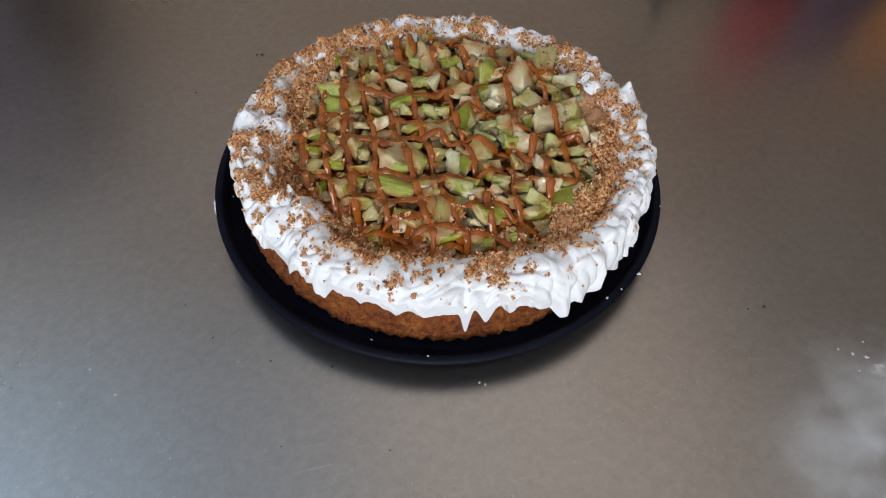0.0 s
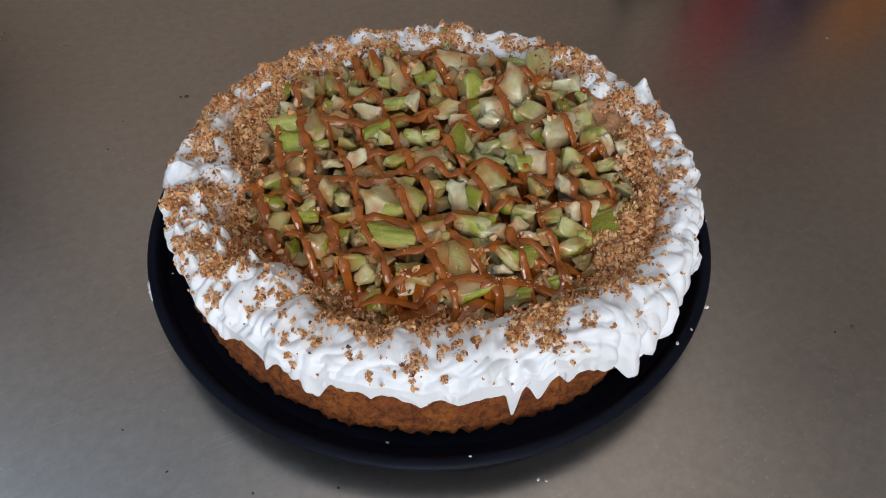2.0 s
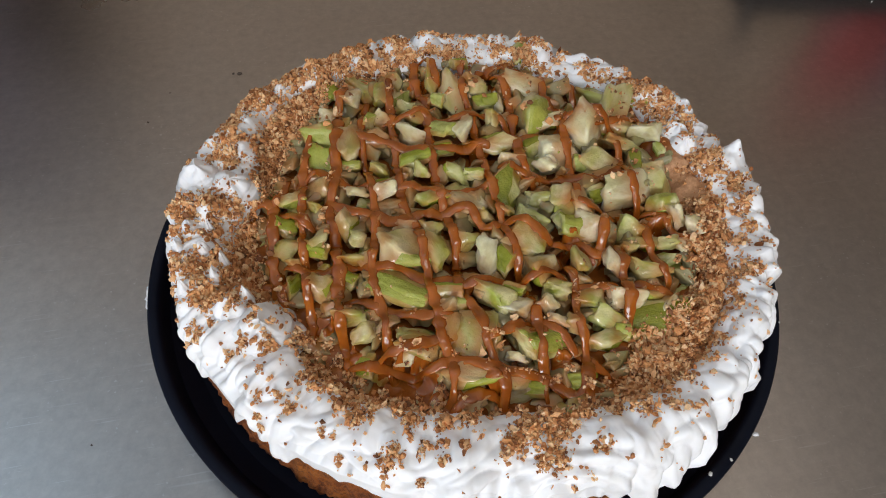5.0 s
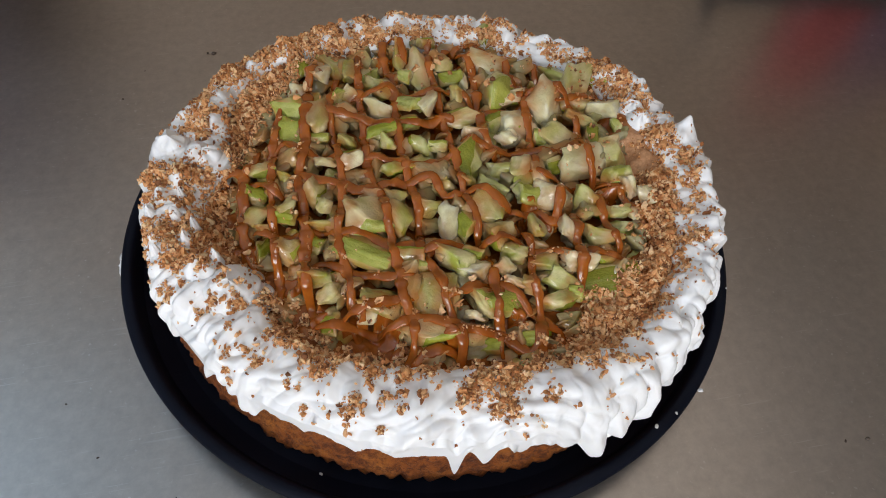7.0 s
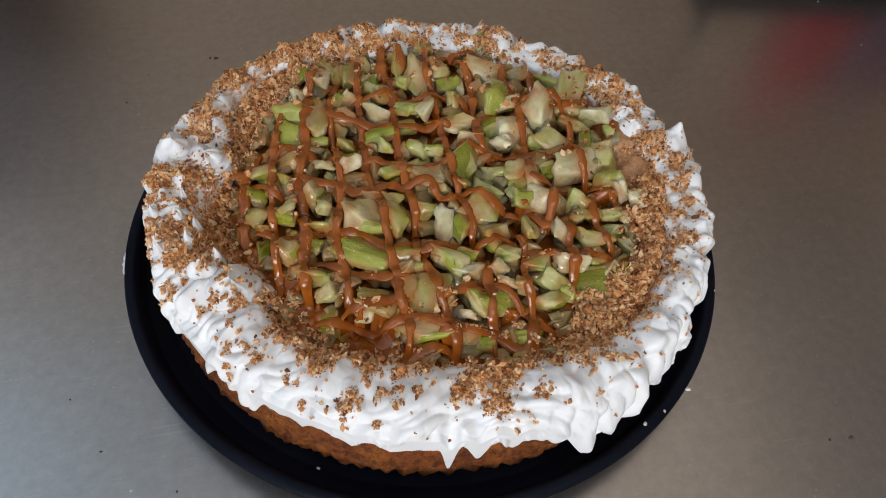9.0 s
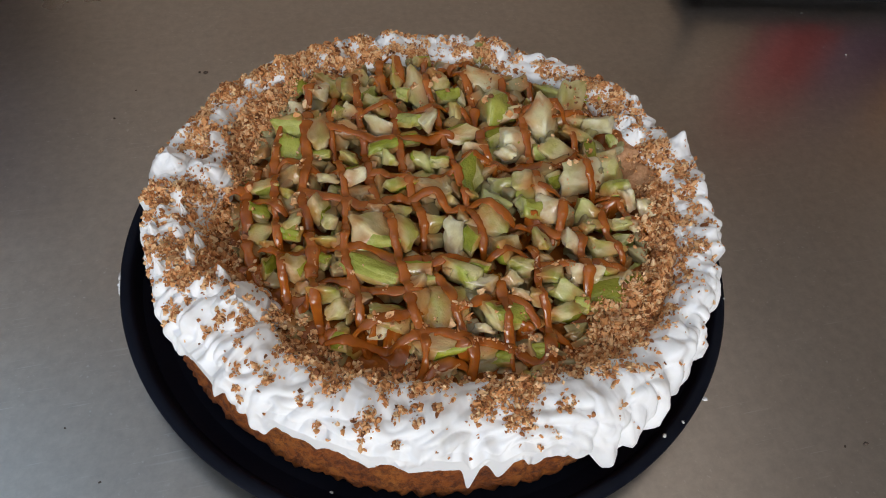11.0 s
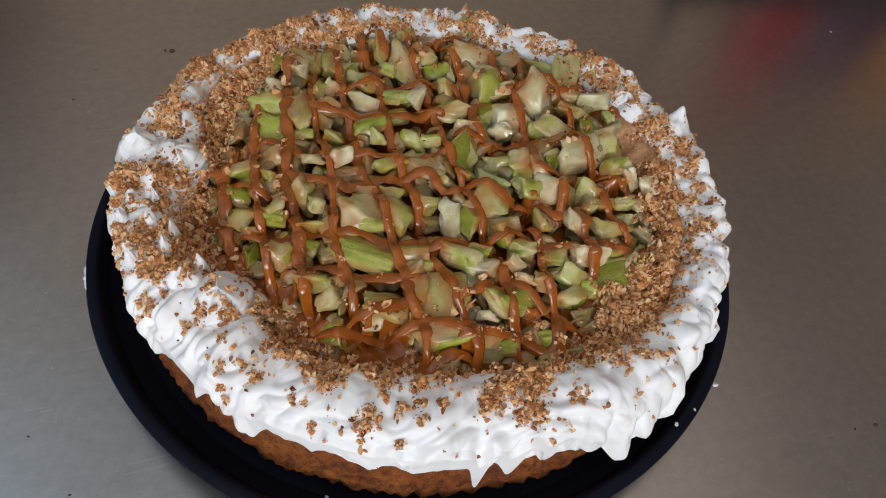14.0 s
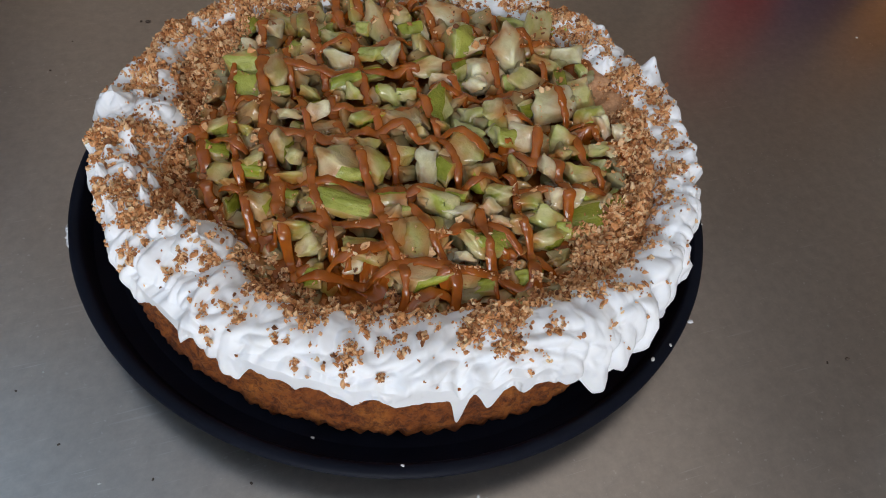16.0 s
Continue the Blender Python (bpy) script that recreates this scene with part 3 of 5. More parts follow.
for seed, (x, y, z, radius, height, turn) in enumerate([
        (-0.096, -0.051, 0.044, 0.0150, 0.0185, 20), (-0.108, -0.040, 0.046, 0.010, 0.017, 80), (-0.107, 0.028, 0.045, 0.0145, 0.0165, 140), (-0.122, 0.036, 0.046, 0.0115, 0.018, 210),
        (0.117, 0.031, 0.044, 0.0085, 0.0135, 10), (0.118, 0.021, 0.044, 0.0095, 0.0140, 60), (-0.098, 0.085, 0.042, 0.009, 0.013, 100), (0.066, 0.088, 0.040, 0.010, 0.010, 30),
        (-0.125, 0.005, 0.049, 0.0021, 0.0125, 0), (-0.117, 0.004, 0.049, 0.0021, 0.0125, 37), (-0.13, -0.005, 0.049, 0.003, 0.0135, 74), (-0.119, -0.009, 0.049, 0.0033, 0.0135, 111), (-0.114, -0.023, 0.049, 0.0031, 0.0135, 148), (-0.111, -0.015, 0.049, 0.0025, 0.0125, 185), (-0.127, -0.027, 0.049, 0.0028, 0.0135, 222), (-0.102, -0.035, 0.049, 0.0031, 0.0135, 259)]):
    ob = part("cream_swirl", swirl_mesh(seed * 1.7, radius, height), tart)
    ob.matrix_basis = pose(x, y, z, 0, 0, turn)


# bed under the fruit
def bed_height(x, y):
    r, th = math.hypot(x, y), math.degrees(math.atan2(y, x))
    z = 0.0425 + 0.0010 * max(0.0, min(1.0, (0.095 - r) / 0.012)) + 0.0025 * noise.fractal(Vector((x * 60, y * 60, 1)), 1.0, 2.0, 3)
    rim = math.exp(-((r - 0.113) / 0.009) ** 2)
    pile = float(round_table([(-150, 0.001), (-120, 0.002), (-90, 0.001), (-68, 0.003), (-55, 0.007), (-35, 0.008), (-10, 0.008), (8, 0.009), (20, 0.006), (40, 0.0), (60, 0.0), (100, 0.001), (125, 0.007), (150, 0.007), (175, 0.004)], th))
    lumps = max(0.0, min(1.0, (r - 0.086) / 0.010))
    z += lumps * (0.0030 * max(-0.2, noise.noise(Vector((x * 150, y * 150, 3)))) + 0.0018 * noise.noise(Vector((x * 330, y * 330, 7))))
    return z + pile * rim - 0.006 * max(0.0, r - 0.118) / 0.012


def bed_mesh():
    rings, steps = 110, 420
    verts = [(0, 0, bed_height(0, 0))]
    faces = []
    for k in range(1, rings + 1):
        r = 0.13 * k / rings
        for i in range(steps):
            a = 2 * math.pi * i / steps
            x, y = r * math.cos(a), r * math.sin(a)
            verts.append((x, y, bed_height(x, y)))
    for i in range(steps):
        faces.append((0, 1 + i, 1 + (i + 1) % steps))
    for k in range(rings - 1):
        a, b = 1 + k * steps, 1 + (k + 1) * steps
        for i in range(steps):
            j = (i + 1) % steps
            faces.append((a + i, b + i, b + j, a + j))
    return mesh_from("filling_bed", verts, faces, BED)


bed = part("filling_bed", bed_mesh(), tart, "brown bed of crumbs and caramel")

# how far out the fruit lies bare of crumbs, millimetres
REACH = [(-168, 99), (-157, 97), (-149, 95), (-139, 98), (-129, 101), (-123, 99), (-115, 97), (-103, 103), (-95, 105), (-85, 106), (-75, 106), (-65, 103), (-53, 98), (-43, 104), (-32, 106), (-23, 102), (-15, 105), (-6, 100), (9, 107), (19, 114), (29, 120), (40, 117), (52, 106),
         (62, 110), (70, 104), (82, 109), (92, 111), (100, 106), (110, 105), (121, 108), (131, 98), (143, 96), (158, 91), (165, 94), (174, 98)]


# ---- apple pieces: x, y, width and length in millimetres, and turn in degrees ----
DARK_SKINNED_0 = [(-57, 93, 8, 16, -19), (-7, 38, 12, 8, -8), (20, 36, 15, 9, -18), (-53, 34, 12, 10, -10), (41, 33, 8, 14, -9), (-37, 19, 8, 6, -9), (88, 14, 8, 18, -18), (21, 8, 16, 23, -8), (61, -5, 7, 11, -8), (-83, -28, 5, 15, -9), (-60, -31, 8, 12, -9), (-51, -50, 6, 9, -10), (63, -72, 24, 4, -6), (14, -75, 20, 14, -15)]
WHITE_0 = [(-45, 82, 9, 15, -9), (44, 80, 18, 10, -29), (-60, 68, 8, 12, -28), (30, 68, 6, 15, -7), (-19, 47, 14, 15, -38), (8, 46, 6, 17, -20), (51, 45, 16, 9, -1), (69, 39, 13, 24, 1), (103, 33, 12, 13, -9), (51, 29, 17, 22, -19), (27, 22, 9, 7, -20), (43, 18, 10, 12, -10), (-52, 14, 13, 11, -11), (-37, 11, 10, 8, 16), (-1, 1, 19, 12, -19), (73, -4, 22, 14, 7), (50, -9, 6, 17, -10), (-32, -10, 8, 8, -29)]
WHITE_1 = [(94, -23, 6, 15, 2), (52, -24, 11, 16, -30), (99, -30, 6, 10, -9), (1, -31, 8, 22, -17), (-53, -38, 7, 13, -29), (91, -38, 9, 9, -29), (53, -45, 12, 20, -21), (-6, -50, 6, 9, -11), (-20, -54, 7, 8, 9), (9, -59, 10, 11, -18), (21, -60, 7, 10, -11), (55, -63, 14, 10, -17), (21, -68, 12, 8, -19), (73, -69, 9, 7, 19), (-42, -73, 7, 5, -10), (0, -82, 10, 9, -5), (-17, -95, 13, 8, 10)]
GREENISH_0 = [(51, 105, 7, 28, -12), (16, 101, 8, 9, 11), (-2, 88, 7, 25, -1), (-29, 84, 11, 22, -2), (50, 82, 8, 13, -7), (-17, 73, 14, 14, -33), (-50, 65, 9, 13, -18), (82, 65, 14, 28, 26), (-16, 59, 13, 7, -8), (67, 57, 7, 9, -9), (24, 52, 10, 16, -9), (4, 51, 4, 13, 12), (89, 38, 13, 10, -9), (-37, 28, 11, 12, -28), (105, 23, 7, 19, 1), (-19, 23, 10, 12, -10), (-3, 20, 13, 17, -18), (-84, 17, 12, 12, -19)]
GREENISH_1 = [(-69, 9, 12, 10, -19), (-19, 5, 11, 14, -9), (15, -9, 7, 9, -9), (-85, -10, 9, 10, -9), (43, -10, 8, 13, -9), (-20, -12, 10, 17, 6), (90, -15, 9, 13, -10), (26, -15, 17, 12, -36), (-81, -19, 8, 10, -9), (-56, -21, 13, 8, -9), (70, -25, 19, 17, -4), (-21, -27, 7, 20, 16), (20, -29, 13, 19, -39), (72, -35, 12, 7, -21), (84, -37, 11, 10, -9), (40, -40, 11, 16, -21), (-20, -47, 12, 11, -10), (71, -48, 19, 17, -14)]
GREENISH_2 = [(-60, -50, 14, 15, -10), (-14, -54, 6, 9, -9), (0, -54, 11, 12, -39), (27, -55, 9, 9, -19), (40, -60, 8, 9, -9), (70, -62, 15, 12, -1), (-38, -64, 17, 13, 5), (-14, -67, 12, 21, -10), (42, -69, 15, 12, -14), (-35, -70, 12, 6, -5), (-52, -75, 6, 8, -10), (39, -79, 15, 13, 0), (-28, -79, 7, 12, -10), (31, -89, 6, 7, -10), (10, -102, 10, 6, -12)]
GLASSY_0 = [(-11, 88, 5, 10, -39), (68, 75, 10, 14, -9), (-76, 59, 6, 14, -20), (53, 59, 9, 10, -9), (-37, 51, 13, 12, -8), (-80, 43, 6, 15, -15), (29, 43, 6, 11, -8), (-25, 10, 7, 16, -10), (71, 9, 15, 12, 0), (-38, 5, 13, 13, 0), (27, 5, 8, 15, 10), (-97, -15, 7, 9, -9), (-90, -18, 7, 12, -9), (-15, -23, 6, 12, -11), (86, -24, 11, 12, -8), (-67, -31, 5, 15, 1), (48, -37, 7, 15, -11), (-70, -54, 9, 11, -10)]
GLASSY_1 = [(-30, -56, 8, 6, -10), (28, -59, 7, 9, -11), (0, -59, 8, 10, -9), (-50, -60, 6, 14, -10), (59, -72, 14, 7, -9), (24, -80, 12, 8, 6), (46, -85, 10, 7, -11), (41, -88, 9, 7, -10), (2, -94, 11, 11, 8), (23, -97, 10, 7, -10)]
PALE_0 = [(22, 78, 12, 16, 3), (8, 77, 10, 30, -4), (-32, 63, 7, 14, 21), (92, 55, 12, 32, -44), (-52, 46, 9, 20, -8), (86, 28, 18, 11, -9), (-67, 22, 12, 18, -9), (70, 17, 14, 19, -10), (92, 3, 14, 23, -23), (38, -1, 21, 16, -8), (-58, -3, 7, 18, -9), (42, -6, 8, 12, -9), (-69, -9, 9, 18, -34), (4, -9, 8, 10, -9), (-52, -12, 8, 18, -14), (-5, -17, 14, 20, -9), (-34, -22, 16, 21, -14), (-73, -34, 8, 17, -2)]
PALE_1 = [(64, -38, 10, 8, -19), (25, -40, 14, 18, -1), (-56, -58, 9, 9, -10), (-23, -65, 7, 14, -10), (-6, -71, 9, 18, 5), (30, -72, 8, 11, -10), (-16, -84, 15, 14, -15), (-1, -90, 11, 9, -10), (22, -104, 9, 5, -10)]
SKINNED_0 = [(-1, 70, 6, 10, -8), (24, 67, 10, 10, 1), (-39, 62, 6, 10, -38), (47, 59, 15, 24, -9), (109, 59, 9, 12, 1), (-64, 52, 11, 16, 10), (-3, 47, 11, 13, -23), (-65, 40, 9, 17, -4), (-20, 31, 13, 7, 7), (61, 17, 6, 10, -8), (6, 15, 8, 9, -20), (-85, 3, 9, 14, -9), (-72, -16, 10, 9, -31), (43, -22, 12, 16, -16), (9, -35, 8, 16, -24), (-37, -42, 23, 14, -31), (8, -51, 8, 8, -9), (-58, -71, 9, 13, 3)]
SKINNED_1 = [(49, -76, 5, 10, 1), (8, -93, 8, 10, -10), (24, -94, 10, 9, 0)]
APPLES = {"dark": DARK_SKINNED_0, "white": WHITE_0 + WHITE_1, "green": GREENISH_0 + GREENISH_1 + GREENISH_2, "glassy": GLASSY_0 + GLASSY_1, "pale": PALE_0 + PALE_1, "skinned": SKINNED_0 + SKINNED_1}


FLESH = {"skinned": GREEN_FLESH, "dark": GREEN_FLESH, "green": GREEN_FLESH, "pale": PALE_FLESH, "white": WHITE_FLESH, "glassy": GLASSY_SHADED_FLESH}


def chunk_mesh(seed, kind):
    """A hand-cut piece of apple of unit size: a block, a wedge, a slice or a splinter; green pieces keep skin on one side."""
    rnd = random.Random(seed)
    form = rnd.choice(("wedge", "wedge", "block", "slice") if kind in ("skinned", "dark") else ("block", "block", "wedge", "slice", "splinter"))
    side = Vector((rnd.uniform(-0.5, 0.5), rnd.uniform(-0.9, 0.3), rnd.uniform(0.5, 1.0))).normalized()
    peeled = kind not in ("skinned", "dark")
    limit = 2.0 if peeled else rnd.uniform(0.55, 0.75)
    pts = []
    if form == "wedge":
        turn = Euler((rnd.uniform(-0.5, 0.9), rnd.uniform(-0.4, 0.4), rnd.uniform(-0.6, 0.6))).to_matrix()
        for x in (-0.55, 0.55):
            lean, tall = rnd.uniform(-0.2, 0.2), rnd.uniform(0.75, 1.1)
            pts.append((x * rnd.uniform(0.6, 1.0), lean, -0.45))
            for k in range(5):
                a = radians(-62 + 31 * k)
                pts.append((x * rnd.uniform(0.85, 1.0), 0.62 * math.sin(a), tall * (0.9 * math.cos(a) - 0.45)))
        pts = [turn @ Vector(p) for p in pts]
        side, limit = turn @ Vector((0, 0, 1)), (2.0 if peeled else 0.66)
        if kind in ("green", "pale") and rnd.random() < 0.4:
            side, limit = turn @ Vector((0, 0.8, 0.6)), 0.82
    elif form == "splinter":
        for _ in range(9):
            d = Vector((rnd.gauss(0, 1), rnd.gauss(0, 1), rnd.gauss(0, 1))).normalized()
            pts.append(d * rnd.uniform(0.5, 0.68))
    else:
        flat = rnd.uniform(0.45, 0.65) if form == "slice" else 1.0
        turn = Euler((rnd.uniform(-0.4, 0.4) + (0.9 if form == "slice" else 0), rnd.uniform(-0.4, 0.4), rnd.uniform(-0.7, 0.7))).to_matrix()
        for x in (-0.5, 0.5):
            for y in (-0.5, 0.5):
                for z in (-0.5, 0.5):
                    shrink = rnd.choice((1.05, 1.0, 0.85, 0.5))
                    p = Vector((x, y, z * flat)) + Vector([rnd.uniform(-0.2, 0.2) for _ in range(3)])
                    pts.append(turn @ (p * shrink))
        if kind in ("green", "pale") and rnd.random() < 0.3:
            side, limit = Vector((rnd.uniform(-1, 1), rnd.uniform(-1, -0.2), rnd.uniform(-0.3, 0.2))).normalized(), 0.75
    bm = bmesh.new()
    for p in pts:
        bm.verts.new(p)
    hull = bmesh.ops.convex_hull(bm, input=bm.verts[:])
    bmesh.ops.delete(bm, geom=list({g for g in hull["geom_interior"] + hull["geom_unused"] if isinstance(g, bmesh.types.BMVert) and g.is_valid}), context="VERTS")
    bmesh.ops.dissolve_limit(bm, angle_limit=radians(9), verts=bm.verts[:], edges=bm.edges[:])
    bmesh.ops.bevel(bm, geom=bm.edges[:], offset=rnd.uniform(0.035, 0.075), segments=1, affect="EDGES", clamp_overlap=True)
    bmesh.ops.triangulate(bm, faces=[f for f in bm.faces if len(f.verts) > 4])
    bm.normal_update()
    for f in bm.faces:
        f.material_index = 1 if f.normal.dot(side) > limit else 0
    bmesh.ops.subdivide_edges(bm, edges=[e for e in bm.edges if e.calc_length() > 0.17], cuts=3, use_grid_fill=True)
    bmesh.ops.triangulate(bm, faces=[f for f in bm.faces if len(f.verts) > 4])
    bmesh.ops.smooth_vert(bm, verts=bm.verts[:], factor=0.14, use_axis_x=True, use_axis_y=True, use_axis_z=True)
    bm.normal_update()
    for v in bm.verts:
        torn = max(0.0, noise.noise(v.co * 2.2 + Vector((0, 0, seed))) - 0.12)
        v.co += v.normal * (0.10 * noise.noise(v.co * 2.6 + Vector((seed, 0, 0))) + 0.055 * noise.noise(v.co * 7 + Vector((0, seed, 0))) - 0.30 * torn)
    bm.normal_update()
    deep = max(v.co.dot(side) for v in bm.verts)
    me = from_bm("apple_piece", bm, [FLESH[kind], DARK_SKIN if kind == "dark" else SKIN], smooth=True)
    share = {"skinned": 0.9, "dark": 0.7, "green": 0.75, "pale": 0.4, "white": 0.12, "glassy": 0.2}[kind] * rnd.uniform(0.7, 1.0)
    me.attributes.new("peel", "FLOAT", "POINT").data.foreach_set("value", [share * max(0.0, min(1.0, 1 - (deep - v.co.dot(side)) / 0.55)) ** 1.3 for v in me.vertices])
    return me


CHUNKS = {kind: [chunk_mesh(100 * k + i, kind) for i in range(16)] for k, kind in enumerate(FLESH)}
pieces = []
rnd = random.Random(5)


def dome(x, y):
    """Top of the heap of fruit."""
    r = math.hypot(x, y)
    front = max(0.0, -math.cos(math.atan2(y, x) - radians(60)))
    return 0.0572 - 0.004 * (r / 0.1) ** 2 + 0.0015 * max(0.0, y) / 0.1 - 0.008 * front * max(0.0, min(1.0, (r - 0.078) / 0.022))


def apple_piece(kind, x, y, width, length, turn, top, tilt=20):
    tall = min(0.015, max(0.007, 0.75 * min(width, length))) * rnd.uniform(0.85, 1.15)
    deep = max(0.6 * width, length - 0.5 * tall, 0.005)
    ob = part("apple_piece", rnd.choice(CHUNKS[kind]), tart)
    ob.matrix_basis = (pose(x, y, top - tall * 0.46, rnd.uniform(-tilt, tilt), rnd.uniform(-tilt, tilt), turn)
                       @ Matrix.Diagonal((width * 1.2, deep * 1.2, tall * 1.18, 1)))
    pieces.append(ob)
    return ob


RISE = {"skinned": 0.0010, "dark": -0.0010, "green": 0.0005, "pale": 0.0005, "white": 0.0015, "glassy": -0.0038}
for kind, rows in APPLES.items():
    for x, y, w, h, turn in rows:
        x, y = x / 1000, y / 1000
        apple_piece(kind, x, y, w / 1000, h / 1000, turn + rnd.uniform(-8, 8), dome(x, y) + RISE[kind] + rnd.uniform(-0.0018, 0.0022) + 0.12 * max(0.0, min(w, h) / 1000 - 0.009), 21)
placed = [(o.matrix_basis.translation.x, o.matrix_basis.translation.y) for o in pieces]
tries = 0
while len(pieces) < 290 and tries < 9000:
    tries += 1
    r, a = 0.116 * math.sqrt(rnd.random()), rnd.uniform(-math.pi, math.pi)
    x, y = r * math.cos(a), r * math.sin(a)
    if r > float(round_table(REACH, math.degrees(a))) / 1000 + 0.003 or (tries < 2500 and r < 0.082):
        continue
    if min(math.hypot(x - u, y - v) for u, v in placed) < (0.0078 if tries < 2500 else 0.0066):
        continue
    placed.append((x, y))
    apple_piece(rnd.choice(("green", "pale", "glassy", "glassy", "glassy")), x, y, rnd.uniform(0.008, 0.013), rnd.uniform(0.010, 0.015), rnd.uniform(-60, 60), dome(x, y) - rnd.uniform(0.0045, 0.0085), 36)

# ---- a surface to drape things on ----
from mathutils.bvhtree import BVHTree
from mathutils.kdtree import KDTree


def tree_of(objects):
    verts, faces = [], []
    for o in objects:
        at = len(verts)
        verts += [o.matrix_basis @ v.co for v in o.data.vertices]
        faces += [[at + i for i in p.vertices] for p in o.data.polygons]
    return BVHTree.FromPolygons(verts, faces)


def bits_mesh(count):
    """Small scraps of apple wedged between the pieces."""
    rng = random.Random(77)
    verts, faces, index, peel, spots, tries = [], [], [], [], list(placed), 0
    while count and tries < 20000:
        tries += 1
        r, a = 0.114 * math.sqrt(rng.random()), rng.uniform(-math.pi, math.pi)
        x, y = r * math.cos(a), r * math.sin(a)
        if r > float(round_table(REACH, math.degrees(a))) / 1000 + 0.002 or min(math.hypot(x - u, y - v) for u, v in spots) < 0.0045:
            continue
        spots.append((x, y))
        me = rng.choice(CHUNKS["glassy"])
        m = pose(x, y, dome(x, y) - rng.uniform(0.0045, 0.0085), rng.uniform(-60, 60), rng.uniform(-60, 60), rng.uniform(0, 360)) @ Matrix.Diagonal((rng.uniform(0.007, 0.011), rng.uniform(0.007, 0.011), rng.uniform(0.006, 0.009), 1))
        at = len(verts)
        verts += [m @ v.co for v in me.vertices]
        faces += [[at + i for i in p.vertices] for p in me.polygons]
        index += [p.material_index for p in me.polygons]
        peel += [d.value for d in me.attributes["peel"].data]
        count -= 1
    me = mesh_from("chopped_apple", verts, faces, [GLASSY_SHADED_FLESH, SKIN])
    me.polygons.foreach_set("material_index", index)
    me.attributes.new("peel", "FLOAT", "POINT").data.foreach_set("value", peel)
    return me


scraps = part("chopped_apple", bits_mesh(210), tart, "small scraps of pale green apple", "stuff")
pieces.append(scraps)
fruit_tree = tree_of(pieces + [bed])


def height_on(tree, x, y, otherwise=0.045):
    hit = tree.ray_cast(Vector((x, y, 0.12)), Vector((0, 0, -1)))
    return hit[0].z if hit[0] else otherwise


# ---- the caramel lattice, millimetres ----
STRANDS_0 = [
    [(-102, 8), (-99, 16), (-90, 15), (-90, -1), (-91, -19), (-88, -33)],
    [(-83, 28), (-86, 20), (-90, 15)],
    [(-48, 89), (-53, 71), (-57, 45), (-59, 24), (-63, 7), (-63, -11), (-63, -28), (-65, -40), (-65, -55), (-64, -68)],
    [(-70, 49), (-74, 32), (-76, 9), (-77, -9), (-77, -22), (-77, -38), (-77, -51)],
    [(-39, 78), (-44, 52), (-44, 31), (-43, 15), (-44, -4), (-46, -17), (-49, -33), (-48, -46), (-47, -58), (-48, -72)],
]
STRANDS_1 = [
    [(-24, 93), (-27, 67), (-28, 45), (-29, 28), (-30, 9), (-29, -4), (-26, -15), (-26, -31), (-26, -44), (-25, -56), (-26, -67), (-24, -79), (-25, -89), (-31, -101)],
    [(-6, 111), (-10, 94), (-8, 77), (-8, 64), (-11, 42), (-12, 26), (-12, 10), (-12, -3), (-11, -16), (-12, -33), (-14, -43)],
    [(-6, 111), (0, 100), (1, 89)],
]
STRANDS_2 = [
    [(17, 97), (13, 75), (14, 61), (13, 43), (13, 32), (13, 14), (13, -2), (12, -17), (14, -31), (13, -44), (15, -57), (14, -69), (12, -83), (11, -93)],
    [(25, 86), (32, 94), (41, 97), (45, 89)],
    [(33, 87), (37, 74), (35, 53), (33, 40), (31, 23), (32, 12)],
    [(59, 90), (57, 64), (62, 53), (57, 36), (54, 15), (51, -1)],
    [(75, 79), (72, 57), (77, 42), (81, 37)],
]
STRANDS_3 = [
    [(-9, -46), (-12, -52), (-9, -62), (-9, -73), (-7, -85), (-6, -94), (-9, -104)],
    [(34, -40), (35, -52), (31, -69), (31, -83), (27, -100)],
    [(60, -40), (56, -58), (54, -68)],
    [(81, 21), (79, 4), (78, -19), (75, -38), (76, -53)],
    [(57, -24), (51, -38), (44, -31), (37, -31)],
    [(-26, 59), (-17, 59), (-11, 61), (-3, 54), (9, 53), (22, 56), (29, 46)],
    [(-42, 49), (-31, 43), (-22, 38), (-15, 34)],
    [(-12, 38), (3, 35), (13, 36)],
]
STRANDS_4 = [
    [(-75, 27), (-68, 31), (-61, 23), (-51, 18), (-42, 17), (-29, 16), (-19, 12), (-11, 7), (0, 5), (11, 8)],
    [(-88, 10), (-81, 7), (-76, 1)],
    [(-63, 8), (-53, 2), (-44, -1), (-35, -7), (-24, -3), (-14, -6), (-2, -6), (4, -17), (17, -18), (26, -27)],
    [(-80, -23), (-70, -27), (-58, -26), (-45, -30), (-34, -34), (-25, -41), (-14, -44)],
    [(-63, -43), (-52, -46), (-39, -54), (-25, -58)],
    [(-47, -72), (-40, -71), (-28, -70)],
]
STRANDS_5 = [
    [(-59, -73), (-51, -75), (-34, -80), (-22, -79), (-9, -85), (9, -90), (15, -94)],
    [(-8, -47), (2, -46), (12, -49), (26, -47), (33, -53), (49, -57), (63, -57), (75, -62)],
    [(-3, -72), (10, -68), (21, -72), (27, -83), (35, -89)],
    [(25, 16), (36, 11), (52, 7), (67, 5), (78, 8)],
    [(39, 38), (52, 40), (60, 43)],
    [(52, -13), (62, -17), (77, -16), (87, -22), (89, -30), (97, -41)],
    [(80, 39), (96, 44)],
    [(-24, -96), (-17, -93), (-9, -95), (-5, -102)],
]
